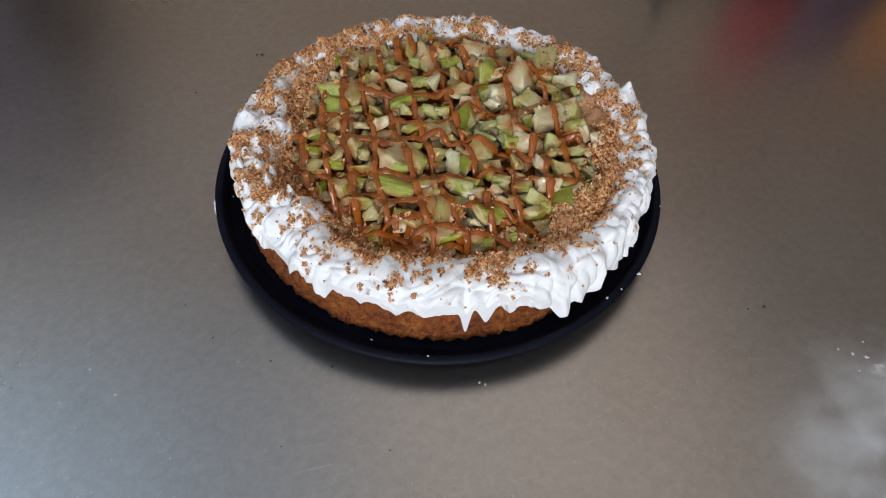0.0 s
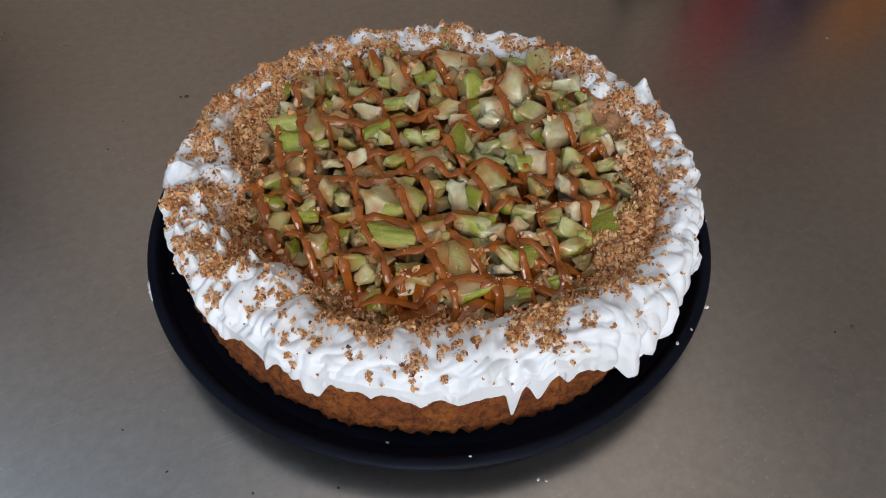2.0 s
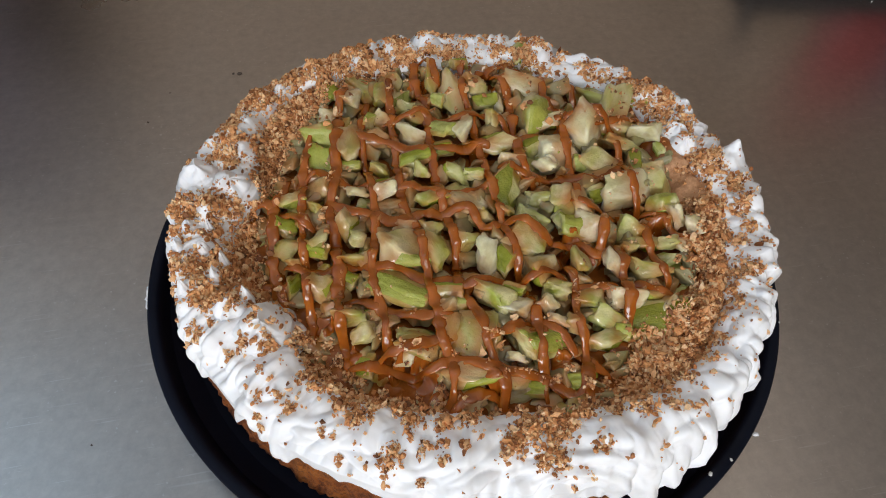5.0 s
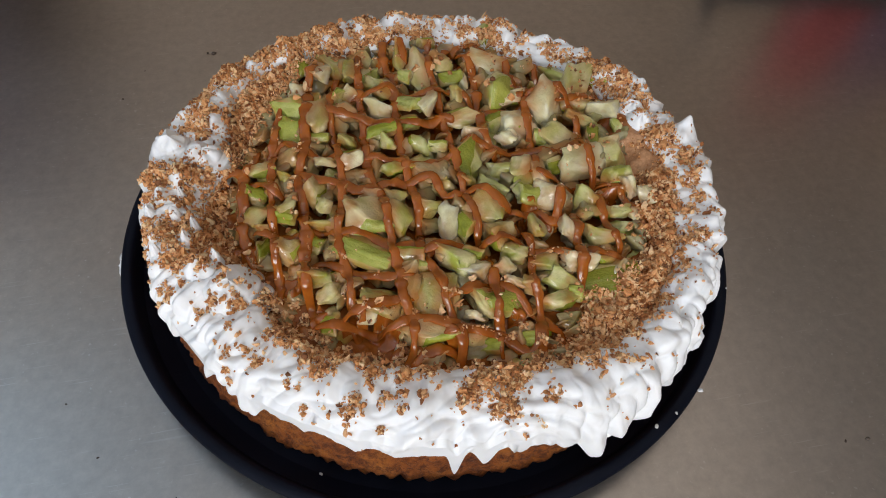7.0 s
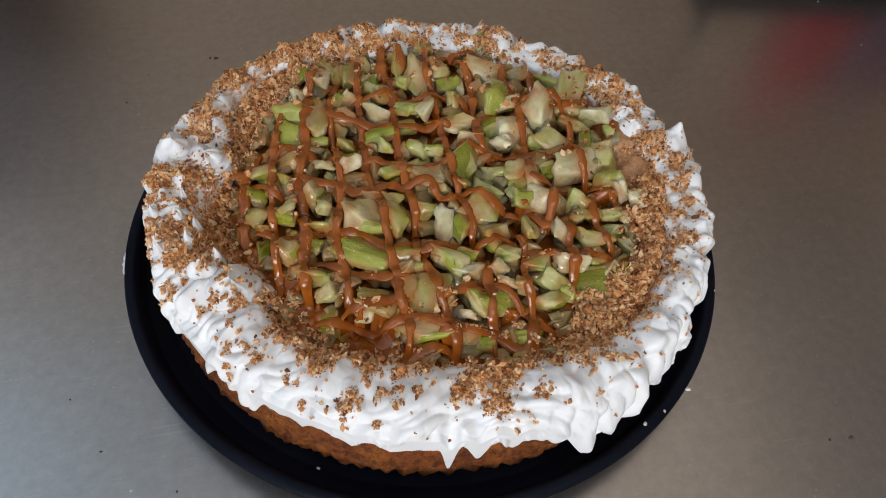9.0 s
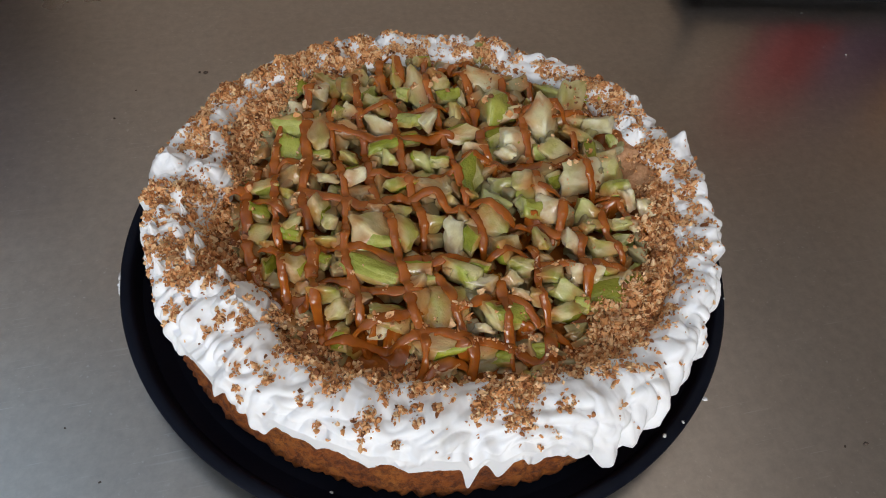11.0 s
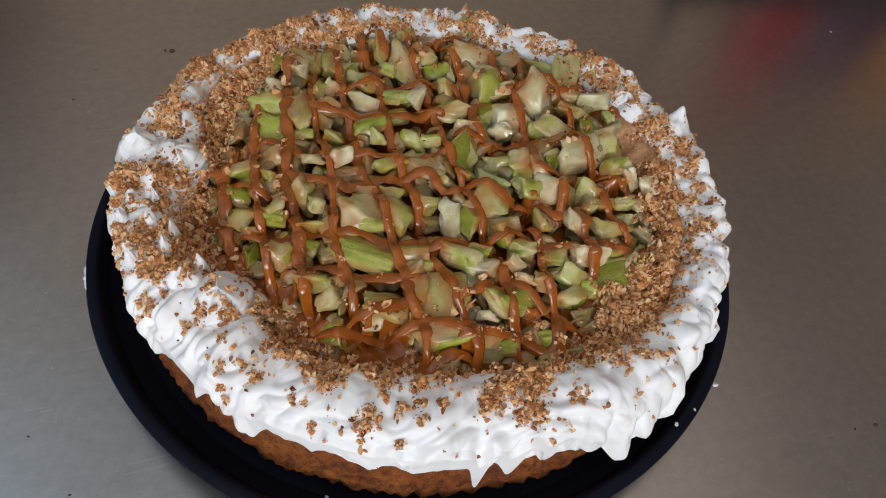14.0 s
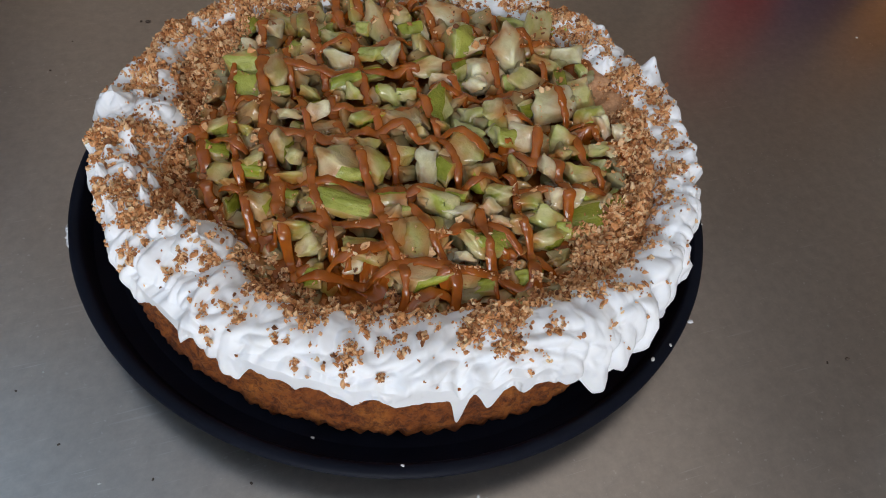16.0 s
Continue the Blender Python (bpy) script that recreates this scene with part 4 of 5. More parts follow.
STRANDS_6 = [
    [(14, -93), (24, -98), (30, -89)],
]
STRANDS = STRANDS_0 + STRANDS_1 + STRANDS_2 + STRANDS_3 + STRANDS_4 + STRANDS_5 + STRANDS_6


def strand_line(points):
    """A smooth line through the points, in metres, that runs on a little past both ends."""
    pts = [Vector((x / 1000, y / 1000, 0)) for x, y in points]
    pts = [pts[0] + (pts[0] - pts[1]).normalized() * 0.007] + pts + [pts[-1] + (pts[-1] - pts[-2]).normalized() * 0.007]
    line = []
    for i in range(len(pts) - 1):
        p0, p1, p2, p3 = pts[max(0, i - 1)], pts[i], pts[i + 1], pts[min(len(pts) - 1, i + 2)]
        n = max(3, int((p2 - p1).length / 0.0009))
        for k in range(n):
            t = k / n
            line.append(0.5 * ((2 * p1) + (p2 - p0) * t + (2 * p0 - 5 * p1 + 4 * p2 - p3) * t * t + (3 * p1 - p0 - 3 * p2 + p3) * t ** 3))
    line.append(pts[-1])
    return line


SYRUP_LINES = []


def strand_mesh(points, seed):
    """A flattened ribbon of sauce that drapes over the fruit, swells and thins, and sinks away at its ends."""
    rnd = random.Random(seed)
    line = strand_line(points)
    zs = np.array([np.mean(sorted(height_on(fruit_tree, p.x + dx, p.y + dy) for dx, dy in ((0, 0), (0.0013, 0), (-0.0013, 0), (0, 0.0013), (0, -0.0013)))[2:]) for p in line])
    kernel = np.hanning(9)[1:-1]
    kernel /= kernel.sum()
    soft = np.convolve(np.pad(zs, 3, mode="edge"), kernel, "valid")
    soft = np.maximum(soft, np.array([zs[max(0, i - 5):i + 6].max() for i in range(len(zs))]) - 0.0026)
    soft = np.convolve(np.pad(np.maximum(soft, zs - 0.0002), 2, mode="edge"), np.ones(5) / 5, "valid")
    size, sides, verts = rnd.uniform(0.0016, 0.0022), 14, []
    phase = rnd.uniform(0, 50)
    for i, p in enumerate(line):
        a, b = max(i - 1, 0), min(i + 1, len(line) - 1)
        ahead = line[b] - line[a]
        ahead.z = soft[b] - soft[a]
        ahead.normalize()
        across = ahead.cross(Vector((0, 0, 1))).normalized()
        above = across.cross(ahead)
        end = min(i, len(line) - 1 - i) / 7.0
        slim = 0.35 + 0.65 * min(1.0, end) ** 0.7
        n1, n2 = noise.noise(Vector((phase, i * 0.10, 0))), noise.noise(Vector((phase, i * 0.31, 4)))
        steep = min(1.0, abs(ahead.z))
        r = size * (1 + 0.55 * n1 + 0.35 * n2) * slim * (1 - 0.25 * steep)
        sink = 0.0022 * max(0.0, 1 - end) ** 1.5
        middle = Vector((p.x, p.y, soft[i] + 0.00035 - sink)) + across * 0.0007 * noise.noise(Vector((phase + 9, i * 0.16, 2)))
        SYRUP_LINES.append(middle)
        for k in range(sides):
            b = 2 * math.pi * k / sides
            lobe = 1 + 0.12 * noise.noise(Vector((i * 0.2, math.cos(b), phase)))
            verts.append(middle + across * (r * 1.28 * lobe * math.cos(b)) + above * (r * 0.5 * lobe * math.sin(b)))
    n = len(line)
    faces = grid_faces(n, sides, wrap_rows=False, wrap_cols=True)
    faces += [tuple(range(sides)), tuple((n - 1) * sides + k for k in reversed(range(sides)))]
    return mesh_from("caramel_strand", verts, faces, CARAMEL)


strands = [part("caramel_strand", strand_mesh(points, i), tart, "glossy caramel drizzle") for i, points in enumerate(STRANDS)]


def pool_mesh(x, y, radius, seed):
    """A puddle of caramel that sags over the fruit under it."""
    rings, spokes = 9, 36
    verts = [Vector((x, y, height_on(fruit_tree, x, y)))]
    for k in range(1, rings + 1):
        for i in range(spokes):
            a = 2 * math.pi * i / spokes
            edge = radius * (1 + 0.5 * noise.noise(Vector((1.3 * math.cos(a), 1.3 * math.sin(a), seed * 7.3))) + 0.25 * noise.noise(Vector((3 * math.cos(a), 3 * math.sin(a), seed))))
            r = edge * k / rings
            u, v = x + r * math.cos(a), y + r * math.sin(a)
            verts.append(Vector((u, v, height_on(fruit_tree, u, v))))
    faces = [(0, 1 + i, 1 + (i + 1) % spokes) for i in range(spokes)]
    for k in range(rings - 1):
        a, b = 1 + k * spokes, 1 + (k + 1) * spokes
        faces += [(a + i, b + i, b + (i + 1) % spokes, a + (i + 1) % spokes) for i in range(spokes)]
    near = [[] for _ in verts]
    for f in faces:
        for p, q in zip(f, f[1:] + f[:1]):
            near[p].append(q)
            near[q].append(p)
    z = np.array([v.z for v in verts])
    for _ in range(5):
        z = np.array([max(z[i] - 0.0012, 0.4 * z[i] + 0.6 * np.mean(z[near[i]])) for i in range(len(z))])
    for i, v in enumerate(verts):
        k = 0 if i == 0 else (i - 1) // spokes + 1
        v.z = z[i] + 0.0013 * (1 - (k / rings) ** 3) - (0.0022 if k == rings else 0)
    return mesh_from("caramel_pool", verts, faces, CARAMEL)


for i, (x, y, size) in enumerate([(-35, -80, 7), (-28, -92, 7), (-47, -74, 5), (41, -31, 5.5), (34, 11, 5), (14, 35, 6), (-8, 90, 6), (33, 84, 5), (59, 45, 4.5), (-62, -66, 5), (-7, -88, 5), (14, -69, 5), (48, -37, 5), (-90, -26, 6),
                                  (-64, -27, 4), (-12, 10, 4), (74, 4, 4.5), (84, -24, 5), (-73, -50, 6), (21, -84, 4.5)]):
    part("caramel_pool", pool_mesh(x / 1000, y / 1000, size / 1000, i), tart, "glossy caramel drizzle")

# fruit beside the caramel is soaked with it
soaked = KDTree(len(SYRUP_LINES))
for i, p in enumerate(SYRUP_LINES):
    soaked.insert(p, i)
soaked.balance()
for ob in pieces:
    ob.data = ob.data.copy()
    level = []
    for v in ob.data.vertices:
        p = ob.matrix_basis @ v.co
        far = soaked.find(p)[2] + 0.0028 * noise.noise(p * 200)
        level.append(0.9 * max(0.0, min(1.0, 1.25 - far / 0.0078)) ** 1.5)
    ob.data.attributes.new("syrup", "FLOAT", "POINT").data.foreach_set("value", level)

# ---- toasted crumbs ----
swirls = [o for o in tart.children if o.name.startswith("cream_swirl")]
all_tree = tree_of(pieces + [bed, cream] + swirls + strands)
# share of the surface that is sprinkled, by angle: on the cream, and on the band inside it
ON_CREAM = [(-180, 0.44), (-170, 0.46), (-163, 0.40), (-156, 0.06), (-120, 0.0), (-75, 0.0), (-50, 0.03), (-36, 0.14), (-22, 0.34), (-8, 0.5), (10, 0.60), (25, 0.56), (40, 0.44), (55, 0.36), (72, 0.36),
            (85, 0.42), (100, 0.48), (115, 0.58), (128, 0.68), (142, 0.66), (150, 0.52), (157, 0.42), (162, 0.38), (169, 0.46)]
INSIDE = [(-180, 0.9), (-165, 0.8), (-150, 0.5), (-140, 0.65), (-125, 0.8), (-100, 0.75), (-80, 0.8), (-66, 0.9), (-50, 1.0), (-30, 1.0), (-12, 0.55), (-4, 0.18), (8, 0.05), (18, 0.12), (35, 0.25), (55, 0.2), (85, 0.25), (100, 0.5), (112, 0.85), (130, 1.0), (165, 0.9)]
CLUSTERS = [(-98, -49, 2.6), (-94, -60, 4.4), (-104, -57, 3.7), (-110, -59, 2.0), (-115, -46, 1.5), (-123, -49, 2.0), (-97, -70, 2.4), (-99, -80, 2.4), (-87, -86, 4.2), (-94, -80, 1.7), (-91, -81, 1.7), (-99, -90, 2.1), (-76, -97, 1.4), (-72, -100, 1.6), (-72, -108, 1.3), (-53, -112, 5.6), (-56, -117, 2.2), (-45, -106, 1.8), (-40, -111, 2.9), (-34, -111, 2.5), (-26, -114, 2.0), (-35, -117, 2.0), (-44, -123, 1.5), (-62, -113, 1.1),
            (-8, -115, 6.2), (-3, -111, 7.2), (5, -121, 7.9), (9, -111, 10.0), (-13, -120, 2.5), (1, -124, 4.5), (-63, -95, 5.0), (-65, -85, 7.4), (-32, -103, 4.4), (-44, -100, 4.0), (-23, -103, 4.8), (23, -123, 4.0), (-80, -74, 5.5), (-73, -78, 5.5), (-68, -88, 4.1), (-112, -37, 4.6), (-108, -41, 4.0), (-120, -33, 4.8), (-127, -21, 4.1), (-109, -22, 5.5), (-122, -15, 4.9), (22, -107, 6), (34, -107, 6), (0, -107, 5), (56, -105, 5), (66, -100, 5), (55, -112, 4), (62, -115, 3), (44, -109, 7), (78, -92, 6), (86, -86, 5), (127, -33, 4), (108, -58, 6), (-118, 19, 9), (14, -110, 6), (-88, -52, 3)]


# how far out over the cream the crumbs thin out, metres
SPREAD = [(-150, 0.045), (-60, 0.022), (-20, 0.022), (30, 0.021), (60, 0.028), (100, 0.042), (180, 0.045)]


# humps of cream that stayed bare, x, y and size in millimetres
BARE = [(-96, -44, 8), (-88, -51, 6), (-73, -88, 5.6), (-81, -82, 4.3), (-50, -101, 3.2), (15, -122, 3.2), (-115, -21, 2.5), (-128, -31, 2.1), (-123, -38, 2.1), (-101, -66, 4.0), (-122, -56, 5.0), (-125, 5, 2.3), (-117, 4, 2.3), (-130, -5, 3.4), (-119, -9, 3.8), (-114, -23, 3.5), (-111, -15, 2.9), (-127, -27, 3.1), (-102, -35, 3.5),
        (-115, 34, 11), (-105, 27, 9), (-99, 22, 5), (-127, 33, 6), (-96, 73, 7), (-99, 62, 6), (-82, 94, 4), (-43, 108, 3), (-26, 116, 4), (1, 121, 4), (33, 111, 7), (51, 111, 4), (76, 91, 8), (94, 81, 5),
        (117, 22, 9), (117, 32, 6), (109, -4, 9), (136, 5, 6), (124, -14, 4), (133, -31, 7), (122, -50, 6), (-126, 6, 4), (-133, 1, 4), (-121, -4, 4)]


def bare(x, y):
    share = 1.0
    for bx, by, size in BARE:
        d = math.hypot(x * 1000 - bx, y * 1000 - by) / size + 0.3 * noise.noise(Vector((x * 180, y * 180, 9)))
        share *= max(0.08, min(1.0, 3.0 * (d - 0.8)))
    return share


def sprinkled(x, y):
    r, th = math.hypot(x, y), math.degrees(math.atan2(y, x))
    ri = float(round_table(INNER, th)) / 1000
    if r > ri + 0.0012 and r > float(round_table(REACH, th)) / 1000:
        share = float(round_table(ON_CREAM, th)) * max(0.0, min(1.0, (0.149 - r) / 0.008))
        share *= 0.35 + 1.2 * max(0.0, min(1.0, 1 - (r - ri) / float(round_table(SPREAD, th))))
        patch = 0.5 + 1.7 * noise.noise(Vector((x * 95, y * 95, 4))) + 0.9 * noise.noise(Vector((x * 260, y * 260, 6)))
        share = max(0.02, min(0.9, share * 2.1 - 1.1 + patch)) if share > 0.12 else share * 0.2
        share *= bare(x, y)
        for cx, cy, size in CLUSTERS:
            d = math.hypot(x * 1000 - cx, y * 1000 - cy) / (0.8 * size)
            if d < 1.3:
                share = max(share, 0.9 * math.exp(-1.9 * d * d) + 0.6 * noise.noise(Vector((x * 320, y * 320, 2))) * (d < 1.1))
        return max(share, 0.010)
    inside = float(round_table(INSIDE, th))
    reach = float(round_table(REACH, th)) / 1000 + 0.0035 * noise.noise(Vector((x * 70, y * 70, 8)))
    if r < reach:
        return 0.008 if r < reach - 0.005 else 0.05 * inside
    clump = max(0.0, min(1.0, 0.75 + 1.6 * noise.noise(Vector((x * 130, y * 130, 5)))))
    return bare(x, y) * inside * min(1.0, 0.35 + (r - reach) / 0.010) * (1 - (1 - clump) * 0.55)


def crumb_shapes():
    """A few flaky crumbs as vertex and face arrays."""
    out = []
    rnd = np.random.default_rng(3)
    for k in range(10):
        bm = bmesh.new()
        bmesh.ops.create_icosphere(bm, subdivisions=1, radius=1.0)
        v = np.array([u.co[:] for u in bm.verts]) * (1 + rnd.uniform(-0.6, 0.65, (len(bm.verts), 1)))
        v += rnd.uniform(-0.3, 0.3, v.shape)
        bm.verts.index_update()
        f = np.array([[u.index for u in p.verts] for p in bm.faces])
        bm.free()
        out.append((v, f))
    return out


def crumbs_mesh(name, count, low, high, seed):
    shapes, rng = crumb_shapes(), random.Random(seed)
    verts, faces, at = [], [], 0
    for _ in range(count):
        r = math.sqrt(rng.uniform(0.06 ** 2, 0.15 ** 2))
        a = rng.uniform(-math.pi, math.pi)
        x, y = r * math.cos(a), r * math.sin(a)
        if rng.random() > sprinkled(x, y):
            continue
        if high > 0.0015 and r > 0.114 and rng.random() < 0.7:
            continue
        heap = 0.0
        for _ in range(rng.choice((1, 1, 2, 2, 3, 4) if r > 0.118 else (1, 1, 2, 3, 4, 6))):
            hit = all_tree.ray_cast(Vector((x + rng.gauss(0, 0.0009), y + rng.gauss(0, 0.0009), 0.12)), Vector((0, 0, -1)))
            if hit[0] is None or hit[0].z < 0.03 or abs(hit[1].z) < (0.5 if r > 0.118 else 0.25):
                continue
            size = low * (high / low) ** (rng.random() ** 1.6)
            v, f = shapes[rng.randrange(len(shapes))]
            turn = np.array(Euler([rng.uniform(-3.1, 3.1) for _ in range(3)]).to_matrix())
            stretch = np.array([rng.uniform(0.7, 1.7), rng.uniform(0.6, 1.1), rng.uniform(0.35, 0.8)]) * size
            out = hit[1] if hit[1].z > 0 else -hit[1]
            verts.append((v * stretch) @ turn.T + np.array(hit[0] + out * size * rng.uniform(0.1, 0.7) + Vector((0, 0, heap))))
            faces.append(f + at)
            at += len(v)
            heap = min(0.0022, heap + 0.7 * size) if rng.random() < 0.5 else 0.0
    return mesh_from(name, np.concatenate(verts), np.concatenate(faces), CRUMB, smooth=False)


part("crumb_topping", crumbs_mesh("crumb_topping", 105000, 0.00034, 0.0012, 11), tart, "fine toasted brown crumbs", "stuff")
part("coarse_crumb_topping", crumbs_mesh("coarse_crumb_topping", 9000, 0.0009, 0.0019, 12), tart, "coarse toasted brown crumbs", "stuff")
CLUMP = crumb_shapes()
SINGLE = [mesh_from("crumb", v, f, CRUMB, smooth=False) for v, f in CLUMP]
rng = random.Random(21)
made = 0
while made < 160:
    cx, cy, size = rng.choice(CLUSTERS)
    x, y = (cx + rng.gauss(0, 0.55 * size)) / 1000, (cy + rng.gauss(0, 0.55 * size)) / 1000
    hit = all_tree.ray_cast(Vector((x, y, 0.12)), Vector((0, 0, -1)))
    if hit[0] is None or hit[0].z < 0.04 or abs(hit[1].z) < 0.3 or math.hypot(x, y) < 0.104:
        continue
    big = rng.uniform(0.0005, 0.0011)
    ob = part("crumb", rng.choice(SINGLE), tart)
    ob.matrix_basis = (Matrix.Translation(hit[0] + Vector((0, 0, 0.4 * big))) @ Euler([rng.uniform(-3, 3) for _ in range(3)]).to_matrix().to_4x4()
                       @ Matrix.Diagonal((big * 1.2, big, big * 0.75, 1)))
    made += 1


def clump_mesh(seed, size):
    """A lump of stuck-together crumbs."""
    rng = random.Random(seed)
    verts, faces, at = [], [], 0
    for _ in range(26):
        v, f = CLUMP[rng.randrange(len(CLUMP))]
        d = Vector((rng.gauss(0, 1), rng.gauss(0, 1), rng.gauss(0, 0.7))).normalized() * size * rng.uniform(0.3, 0.9)
        verts.append(v * size * rng.uniform(0.2, 0.36) + np.array(d))
        faces.append(f + at)
        at += len(v)
    return mesh_from("crumb_lump", np.concatenate(verts), np.concatenate(faces), CRUMB, smooth=False)


for i, (x, y, size) in enumerate([(-44, -92, 4.2), (-38, -95, 4.6), (-33, -93, 3.5), (-29, -90, 3.4), (-29, -86, 2.8), (-48, -95, 3.2), (-56, -92, 3), (-68, -66, 3), (-72, -58, 2.6), (-64, -74, 2.8),
                                  (16, -92, 2.4), (22, -88, 2.2), (27, -96, 2.6), (-44, -122, 1.8), (-71, -107, 1.5), (-100, -86, 1.8), (86, -46, 2.4), (95, -50, 2.6), (-60, -77, 3.0), (-52, -84, 2.6), (-76, -66, 2.6), (-80, -56, 2.4), (-66, -82, 3.2), (-10, -99, 2.6), (-2, -103, 3.0), (-18, -100, 2.4), (36, -94, 2.8), (50, -88, 2.6), (6, -104, 2.6)]):
    x, y = x / 1000, y / 1000
    ob = part("crumb_lump", clump_mesh(i, size / 1000), tart)
    ob.matrix_basis = pose(x, y, height_on(all_tree, x, y) + size * 0.0004, 0, 0, 40 * i)


rng = random.Random(8)
for i, (cx, cy, size) in enumerate(CLUSTERS):
    for k in range(3):
        x, y = (cx + rng.gauss(0, 0.3 * size)) / 1000, (cy + rng.gauss(0, 0.3 * size)) / 1000
        own = rng.uniform(0.22, 0.34) * size
        ob = part("crumb_lump", clump_mesh(60 + 3 * i + k, own / 1000), tart)
        ob.matrix_basis = pose(x, y, height_on(all_tree, x, y) + own * 0.0001, 0, 0, 37 * i + 90 * k) @ Matrix.Diagonal((1, 1, 0.6, 1))


# ---- specks on the plate and the table ----
def speck_mesh(name, seed, size, mat, flat=0.5):
    rng = random.Random(seed)
    bm = bmesh.new()
    bmesh.ops.create_icosphere(bm, subdivisions=2, radius=1.0)
    for v in bm.verts:
        k = 1 + 0.45 * noise.noise(v.co * 1.7 + Vector((seed * 3.1, 0, 0)))
        v.co = Vector((v.co.x * size * k * 1.2, v.co.y * size * k * 0.8, (v.co.z * k + 0.8) * size * flat))
    return from_bm(name, bm, mat, smooth=True)


def smear_mesh():
    """A few dabs of cream wiped over the plate's rim and down its side."""
    rng = random.Random(2)
    bm = bmesh.new()
    for k in range(30):
        f = rng.random()
        a = math.pi + 0.012 + 0.045 * rng.uniform(-1, 1)
        r, z = 0.1498 + 0.0042 * math.sin(f * 2.0), 0.0199 - 0.0025 * (1 - f) ** 2 - 0.0012 * f ** 3
        size = rng.uniform(0.0005, 0.0021)
        made = bmesh.ops.create_icosphere(bm, subdivisions=2, radius=1.0)["verts"]
        lean = Euler((0, 0, a)).to_matrix() @ Euler((0, radians(60 * f - 25), 0)).to_matrix()
        for v in made:
            lump = 1 + 0.5 * noise.noise(v.co * 1.9 + Vector((k * 3.1, 0, 0)))
            v.co = lean @ Vector((v.co.x * size * 1.1 * lump, v.co.y * size * 1.5 * lump, v.co.z * size * 0.16)) + Vector((r * math.cos(a), r * math.sin(a), z))
    return from_bm("cream_smear", bm, DRIED_CREAM, smooth=True)


tagged(new("cream_smear", smear_mesh()), "dab of white cream smeared on the black plate rim", "cream smear")
for i, (x, y, z, size) in enumerate([(100, -119, 20.3, 1.5), (74, -131, 19.8, 1.3), (85, -127, 20.2, 0.9), (-41, -144.5, 20.2, 0.8), (-147, -31, 17.8, 0.9), (-136, -52, 8.5, 0.7), (-122, -76, 8.2, 0.8), (-70, -120, 8.0, 0.9), (151, -28, 20.2, 0.7), (137, -70, 20.0, 0.6), (-143, 8, 14.5, 0.6)]):
    ob = tagged(new("plate_crumb", speck_mesh("plate_crumb", i, size * 0.0008, FLOUR if i % 3 else DRIED_CREAM)), "tiny pale crumb fallen on the black plate", "crumb", "crumbs on the plate")
    ob.matrix_world = pose(x / 1000, y / 1000, z / 1000, 0, 0, 47 * i)
for i, (x, y, size) in enumerate([(179, -149, 1.3), (168, -148, 0.8), (-180, -64, 0.6), (-164, -92, 0.7), (-131, -116, 0.7), (-96, -128, 0.8), (-113, 180, 1.8), (-117, 181, 1.2), (-169, 142, 0.9), (-157, 168, 0.6), (-72, -186, 0.6), (60, -200, 0.5), (-130, -170, 0.5)]):
    ob = tagged(new("table_crumb", speck_mesh("table_crumb", 20 + i, size * 0.0008, DARK_SPECK, 0.4)), "tiny dark crumb on the steel table", "crumb", "dark crumbs on the table")
    ob.matrix_world = pose(x / 1000, y / 1000, 0, 0, 0, 61 * i)
for i, (x, y, size) in enumerate([(-220, -117, 1.4), (-235, -97, 1.4), (-170, -58, 0.8), (182, -131, 0.7), (352, 143, 1.0), (365, 132, 1.2), (369, 71, 1.3), (362, 190, 1.3), (375, 165, 0.9), (249, 157, 0.7), (400, 120, 0.9), (-250, -150, 0.9), (215, -192, 1.6), (222, -196, 2.0), (212, -203, 1.2), (208, -187, 1.1), (226, -186, 1.2), (-150, -112, 1.0), (-13, -158, 1.4), (-10, -160, 1.2)]):
    ob = tagged(new("flour_speck", speck_mesh("flour_speck", 40 + i, size * 0.0006, FLOUR, 0.22)), "tiny pale speck of flour on the steel table", "speck", "pale specks on the table")
    ob.matrix_world = pose(x / 1000, y / 1000, 0, 0, 0, 53 * i)

# ---- things at the back of the table ----
# unseen; added so the table mirrors something dark here; its form is made up
cabinet = tagged(new("cabinet"), "unseen dark purple cabinet, added for its reflection in the table", "cabinet")
part("body", box_mesh("body", (-1.3, 0.765, FLOOR), (-0.50, 1.09, 0.72), PURPLE_CABINET, 0.006), cabinet)
for x in (-1.295, -0.897):
    leaf = part("door", box_mesh("door", (x, 0.745, FLOOR + 0.08), (x + 0.392, 0.763, 0.715), PURPLE_CABINET, 0.003), cabinet)
    knob = x + (0.35 if x < -1 else 0.03)
    part("handle", box_mesh("handle", (knob, 0.725, 0.3), (knob + 0.012, 0.744, 0.45), BLACK_PLASTIC, 0.003), leaf)

bm = box_bm(bmesh.new(), (0, 0, 0), (0.42, 0.26, 0.03), 0.008)
bmesh.ops.inset_region(bm, faces=[f for f in bm.faces if f.normal.z > 0.99 and f.calc_area() > 0.02], thickness=0.006, depth=-0.022)
tray = tagged(new("tray", from_bm("tray", bm, BLACK_PLASTIC, smooth=False)), "shallow black plastic tray at the back of the table", "tray")
TRAY = pose(0.272, 0.222, 0, 0, 0, -11)
tray.matrix_world = TRAY


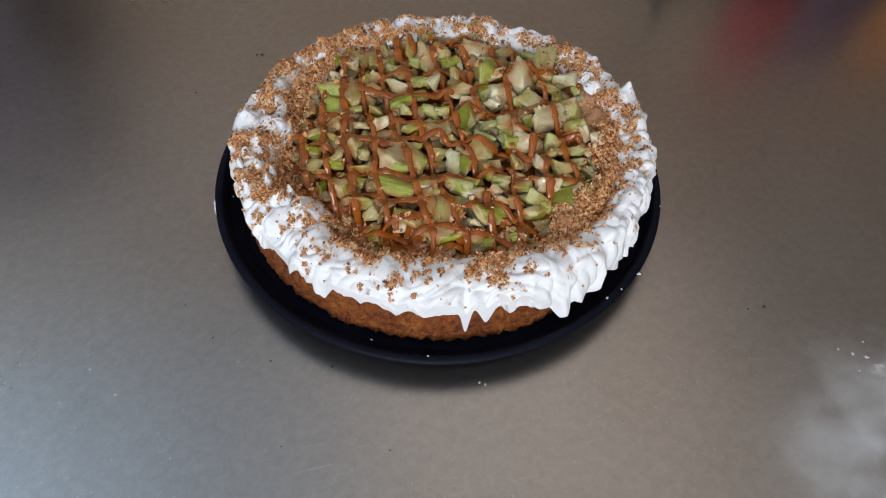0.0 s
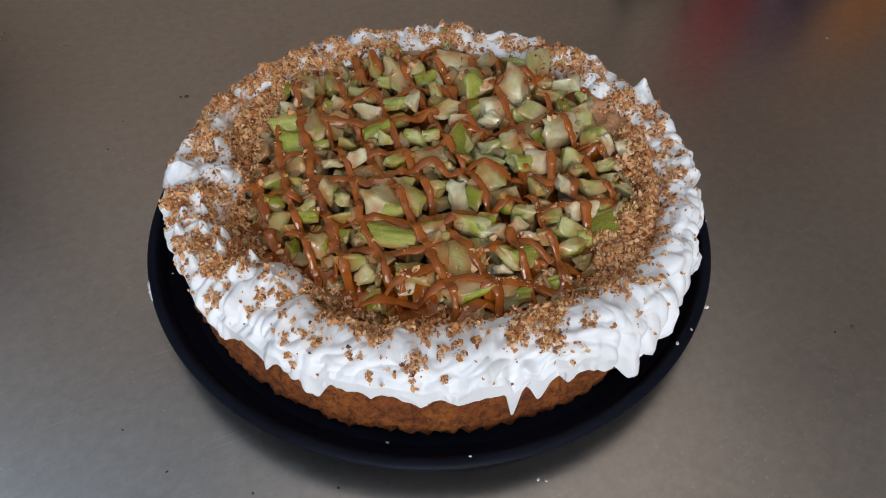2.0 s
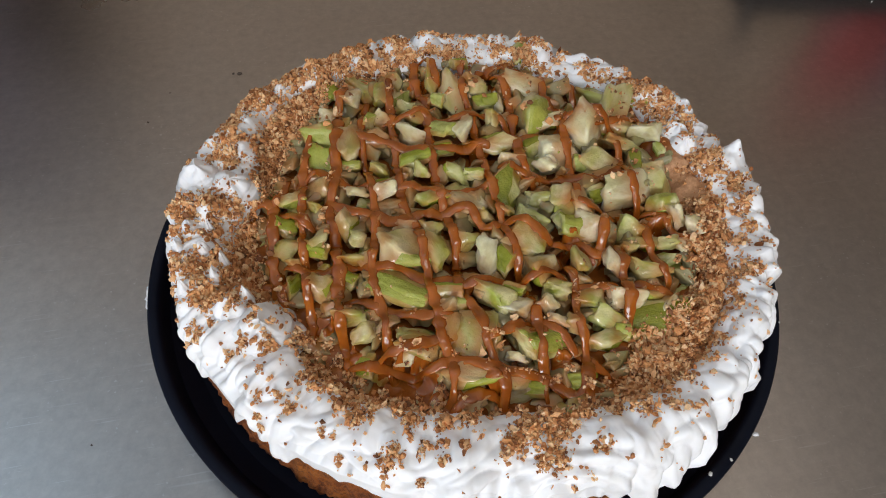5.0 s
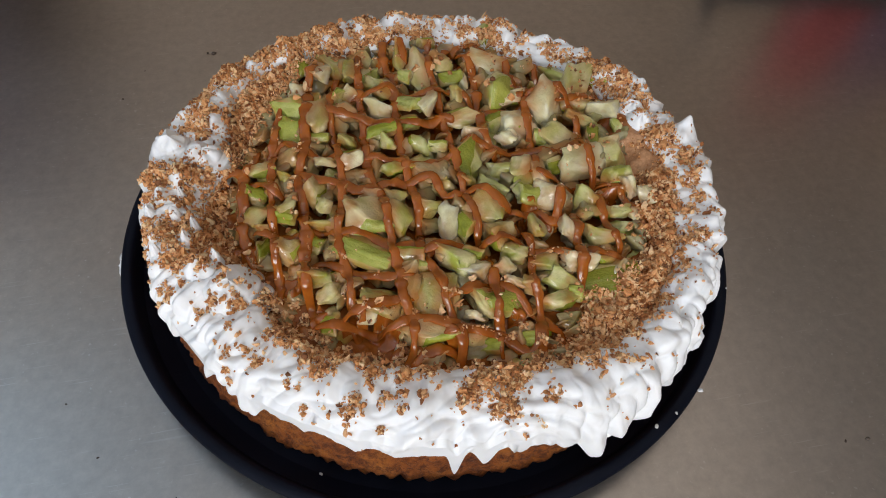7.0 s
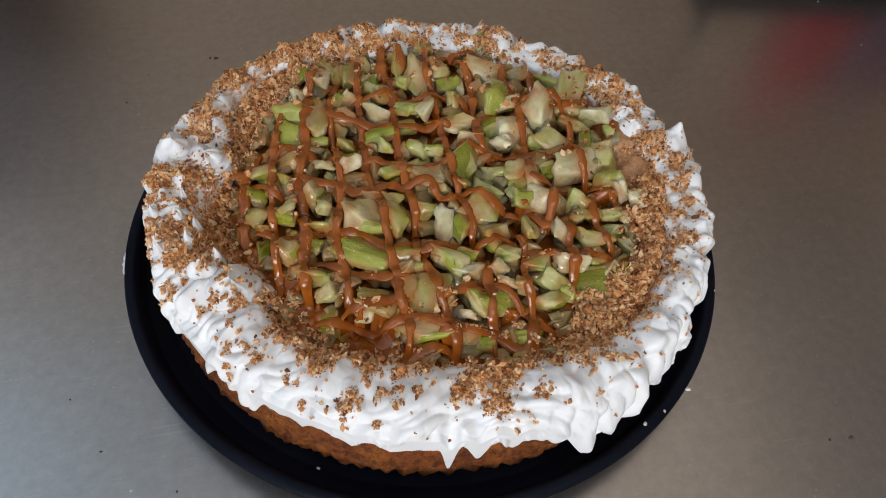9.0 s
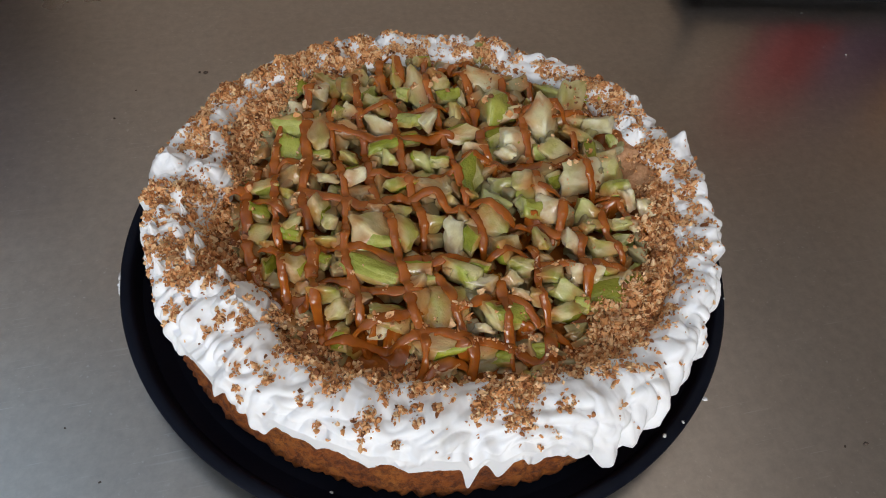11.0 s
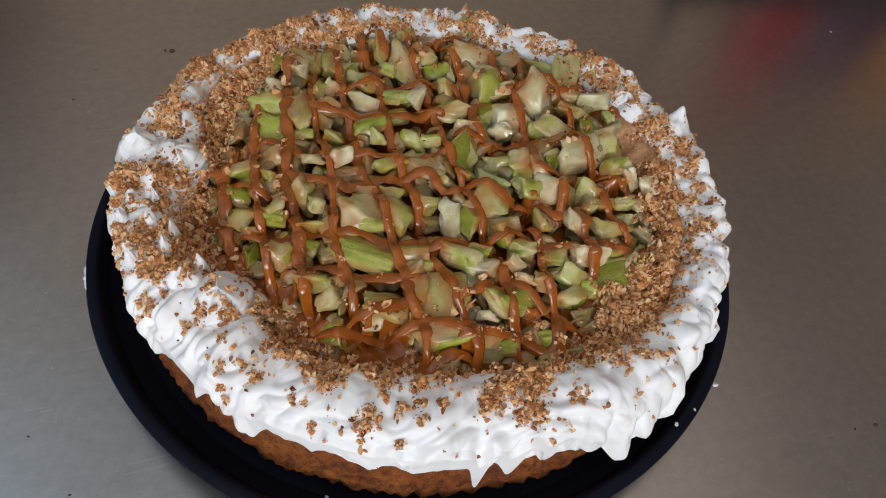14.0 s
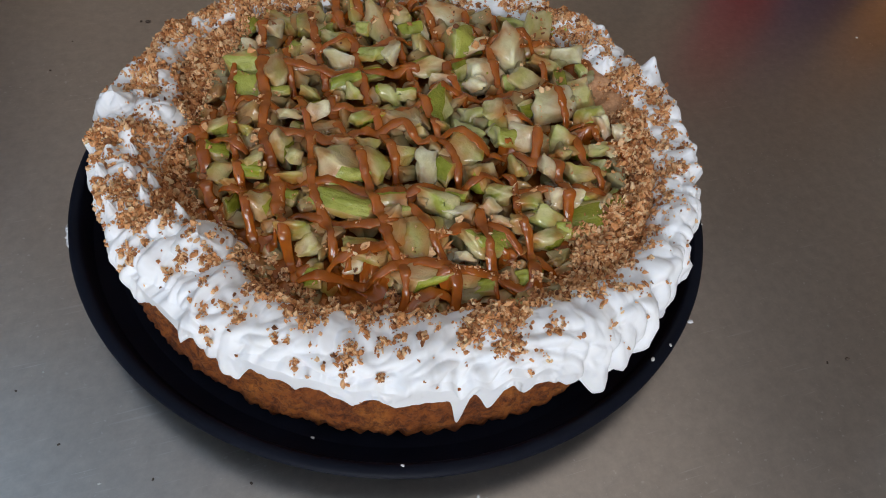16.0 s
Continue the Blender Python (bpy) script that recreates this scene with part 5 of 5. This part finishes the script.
def packet(name, mat, label, x, y, turn, width, height):
    """A stand-up sweet packet with a crimped seal on top."""
    rows, cols, verts = 24, 32, []
    for i in range(rows):
        f = i / (rows - 1)
        thick = 0.022 * max(0.03, (1 - f ** 3)) * (0.65 + 0.35 * math.sin(math.pi * min(1, f * 1.2)))
        for j in range(cols):
            b = 2 * math.pi * j / cols
            c, s = math.cos(b), math.sin(b)
            wob = 0.002 * noise.noise(Vector((c * 2, s * 2, f * 6 + x * 9)))
            verts.append((width / 2 * abs(c) ** 0.4 * (1 if c > 0 else -1) + wob, (thick + wob) * abs(s) ** 0.8 * (1 if s > 0 else -1), height * f))
    faces = grid_faces(rows, cols, wrap_rows=False, wrap_cols=True) + [tuple(range(cols)), tuple((rows - 1) * cols + k for k in reversed(range(cols)))]
    thing = tagged(new(name), label, "packet", "packets on the tray")
    thing.matrix_world = TRAY @ pose(x, y, 0.009, 0, 0, turn)
    part("pouch", mesh_from("pouch", verts, faces, mat), thing)
    part("seal", box_mesh("seal", (-width / 2, -0.0012, height - 0.001), (width / 2, 0.0012, height + 0.012), mat, 0.0005), thing)
    return thing


packet("red_packet", RED_WRAP, "upright red foil packet standing on the black tray", 0.165, 0.075, 6, 0.085, 0.17)
packet("purple_packet", PURPLE_WRAP, "upright purple foil packet standing on the black tray", 0.255, 0.085, -8, 0.08, 0.16)
packet("orange_packet", ORANGE_WRAP, "upright orange foil packet standing on the black tray", 0.36, 0.08, 4, 0.10, 0.16)


def tube_mesh(name, points, radius, mat, sides=10):
    pts, verts = [Vector(p) for p in points], []
    line = []
    for i in range(len(pts) - 1):
        p0, p1, p2, p3 = pts[max(0, i - 1)], pts[i], pts[i + 1], pts[min(len(pts) - 1, i + 2)]
        for k in range(12):
            t = k / 12
            line.append(0.5 * ((2 * p1) + (p2 - p0) * t + (2 * p0 - 5 * p1 + 4 * p2 - p3) * t * t + (3 * p1 - p0 - 3 * p2 + p3) * t ** 3))
    line.append(pts[-1])
    for i, p in enumerate(line):
        ahead = (line[min(i + 1, len(line) - 1)] - line[max(0, i - 1)]).normalized()
        across = ahead.cross(Vector((0.3, -0.2, 0.9))).normalized()
        above = across.cross(ahead)
        verts += [p + radius * (across * math.cos(2 * math.pi * k / sides) + above * math.sin(2 * math.pi * k / sides)) for k in range(sides)]
    faces = grid_faces(len(line), sides, wrap_rows=False, wrap_cols=True) + [tuple(range(sides)), tuple((len(line) - 1) * sides + k for k in reversed(range(sides)))]
    return mesh_from(name, verts, faces, mat)


tagged(new("cable", tube_mesh("cable", [(0.278, 0.216, 0.0045), (0.285, 0.224, 0.03), (0.297, 0.238, 0.07), (0.316, 0.30, 0.15), (0.36, 0.42, 0.21), (0.45, 0.62, 0.16), (0.50, 0.64, -0.3)], 0.0045, BLACK_PLASTIC)),
       "thin black cable rising from the steel table", "cable")
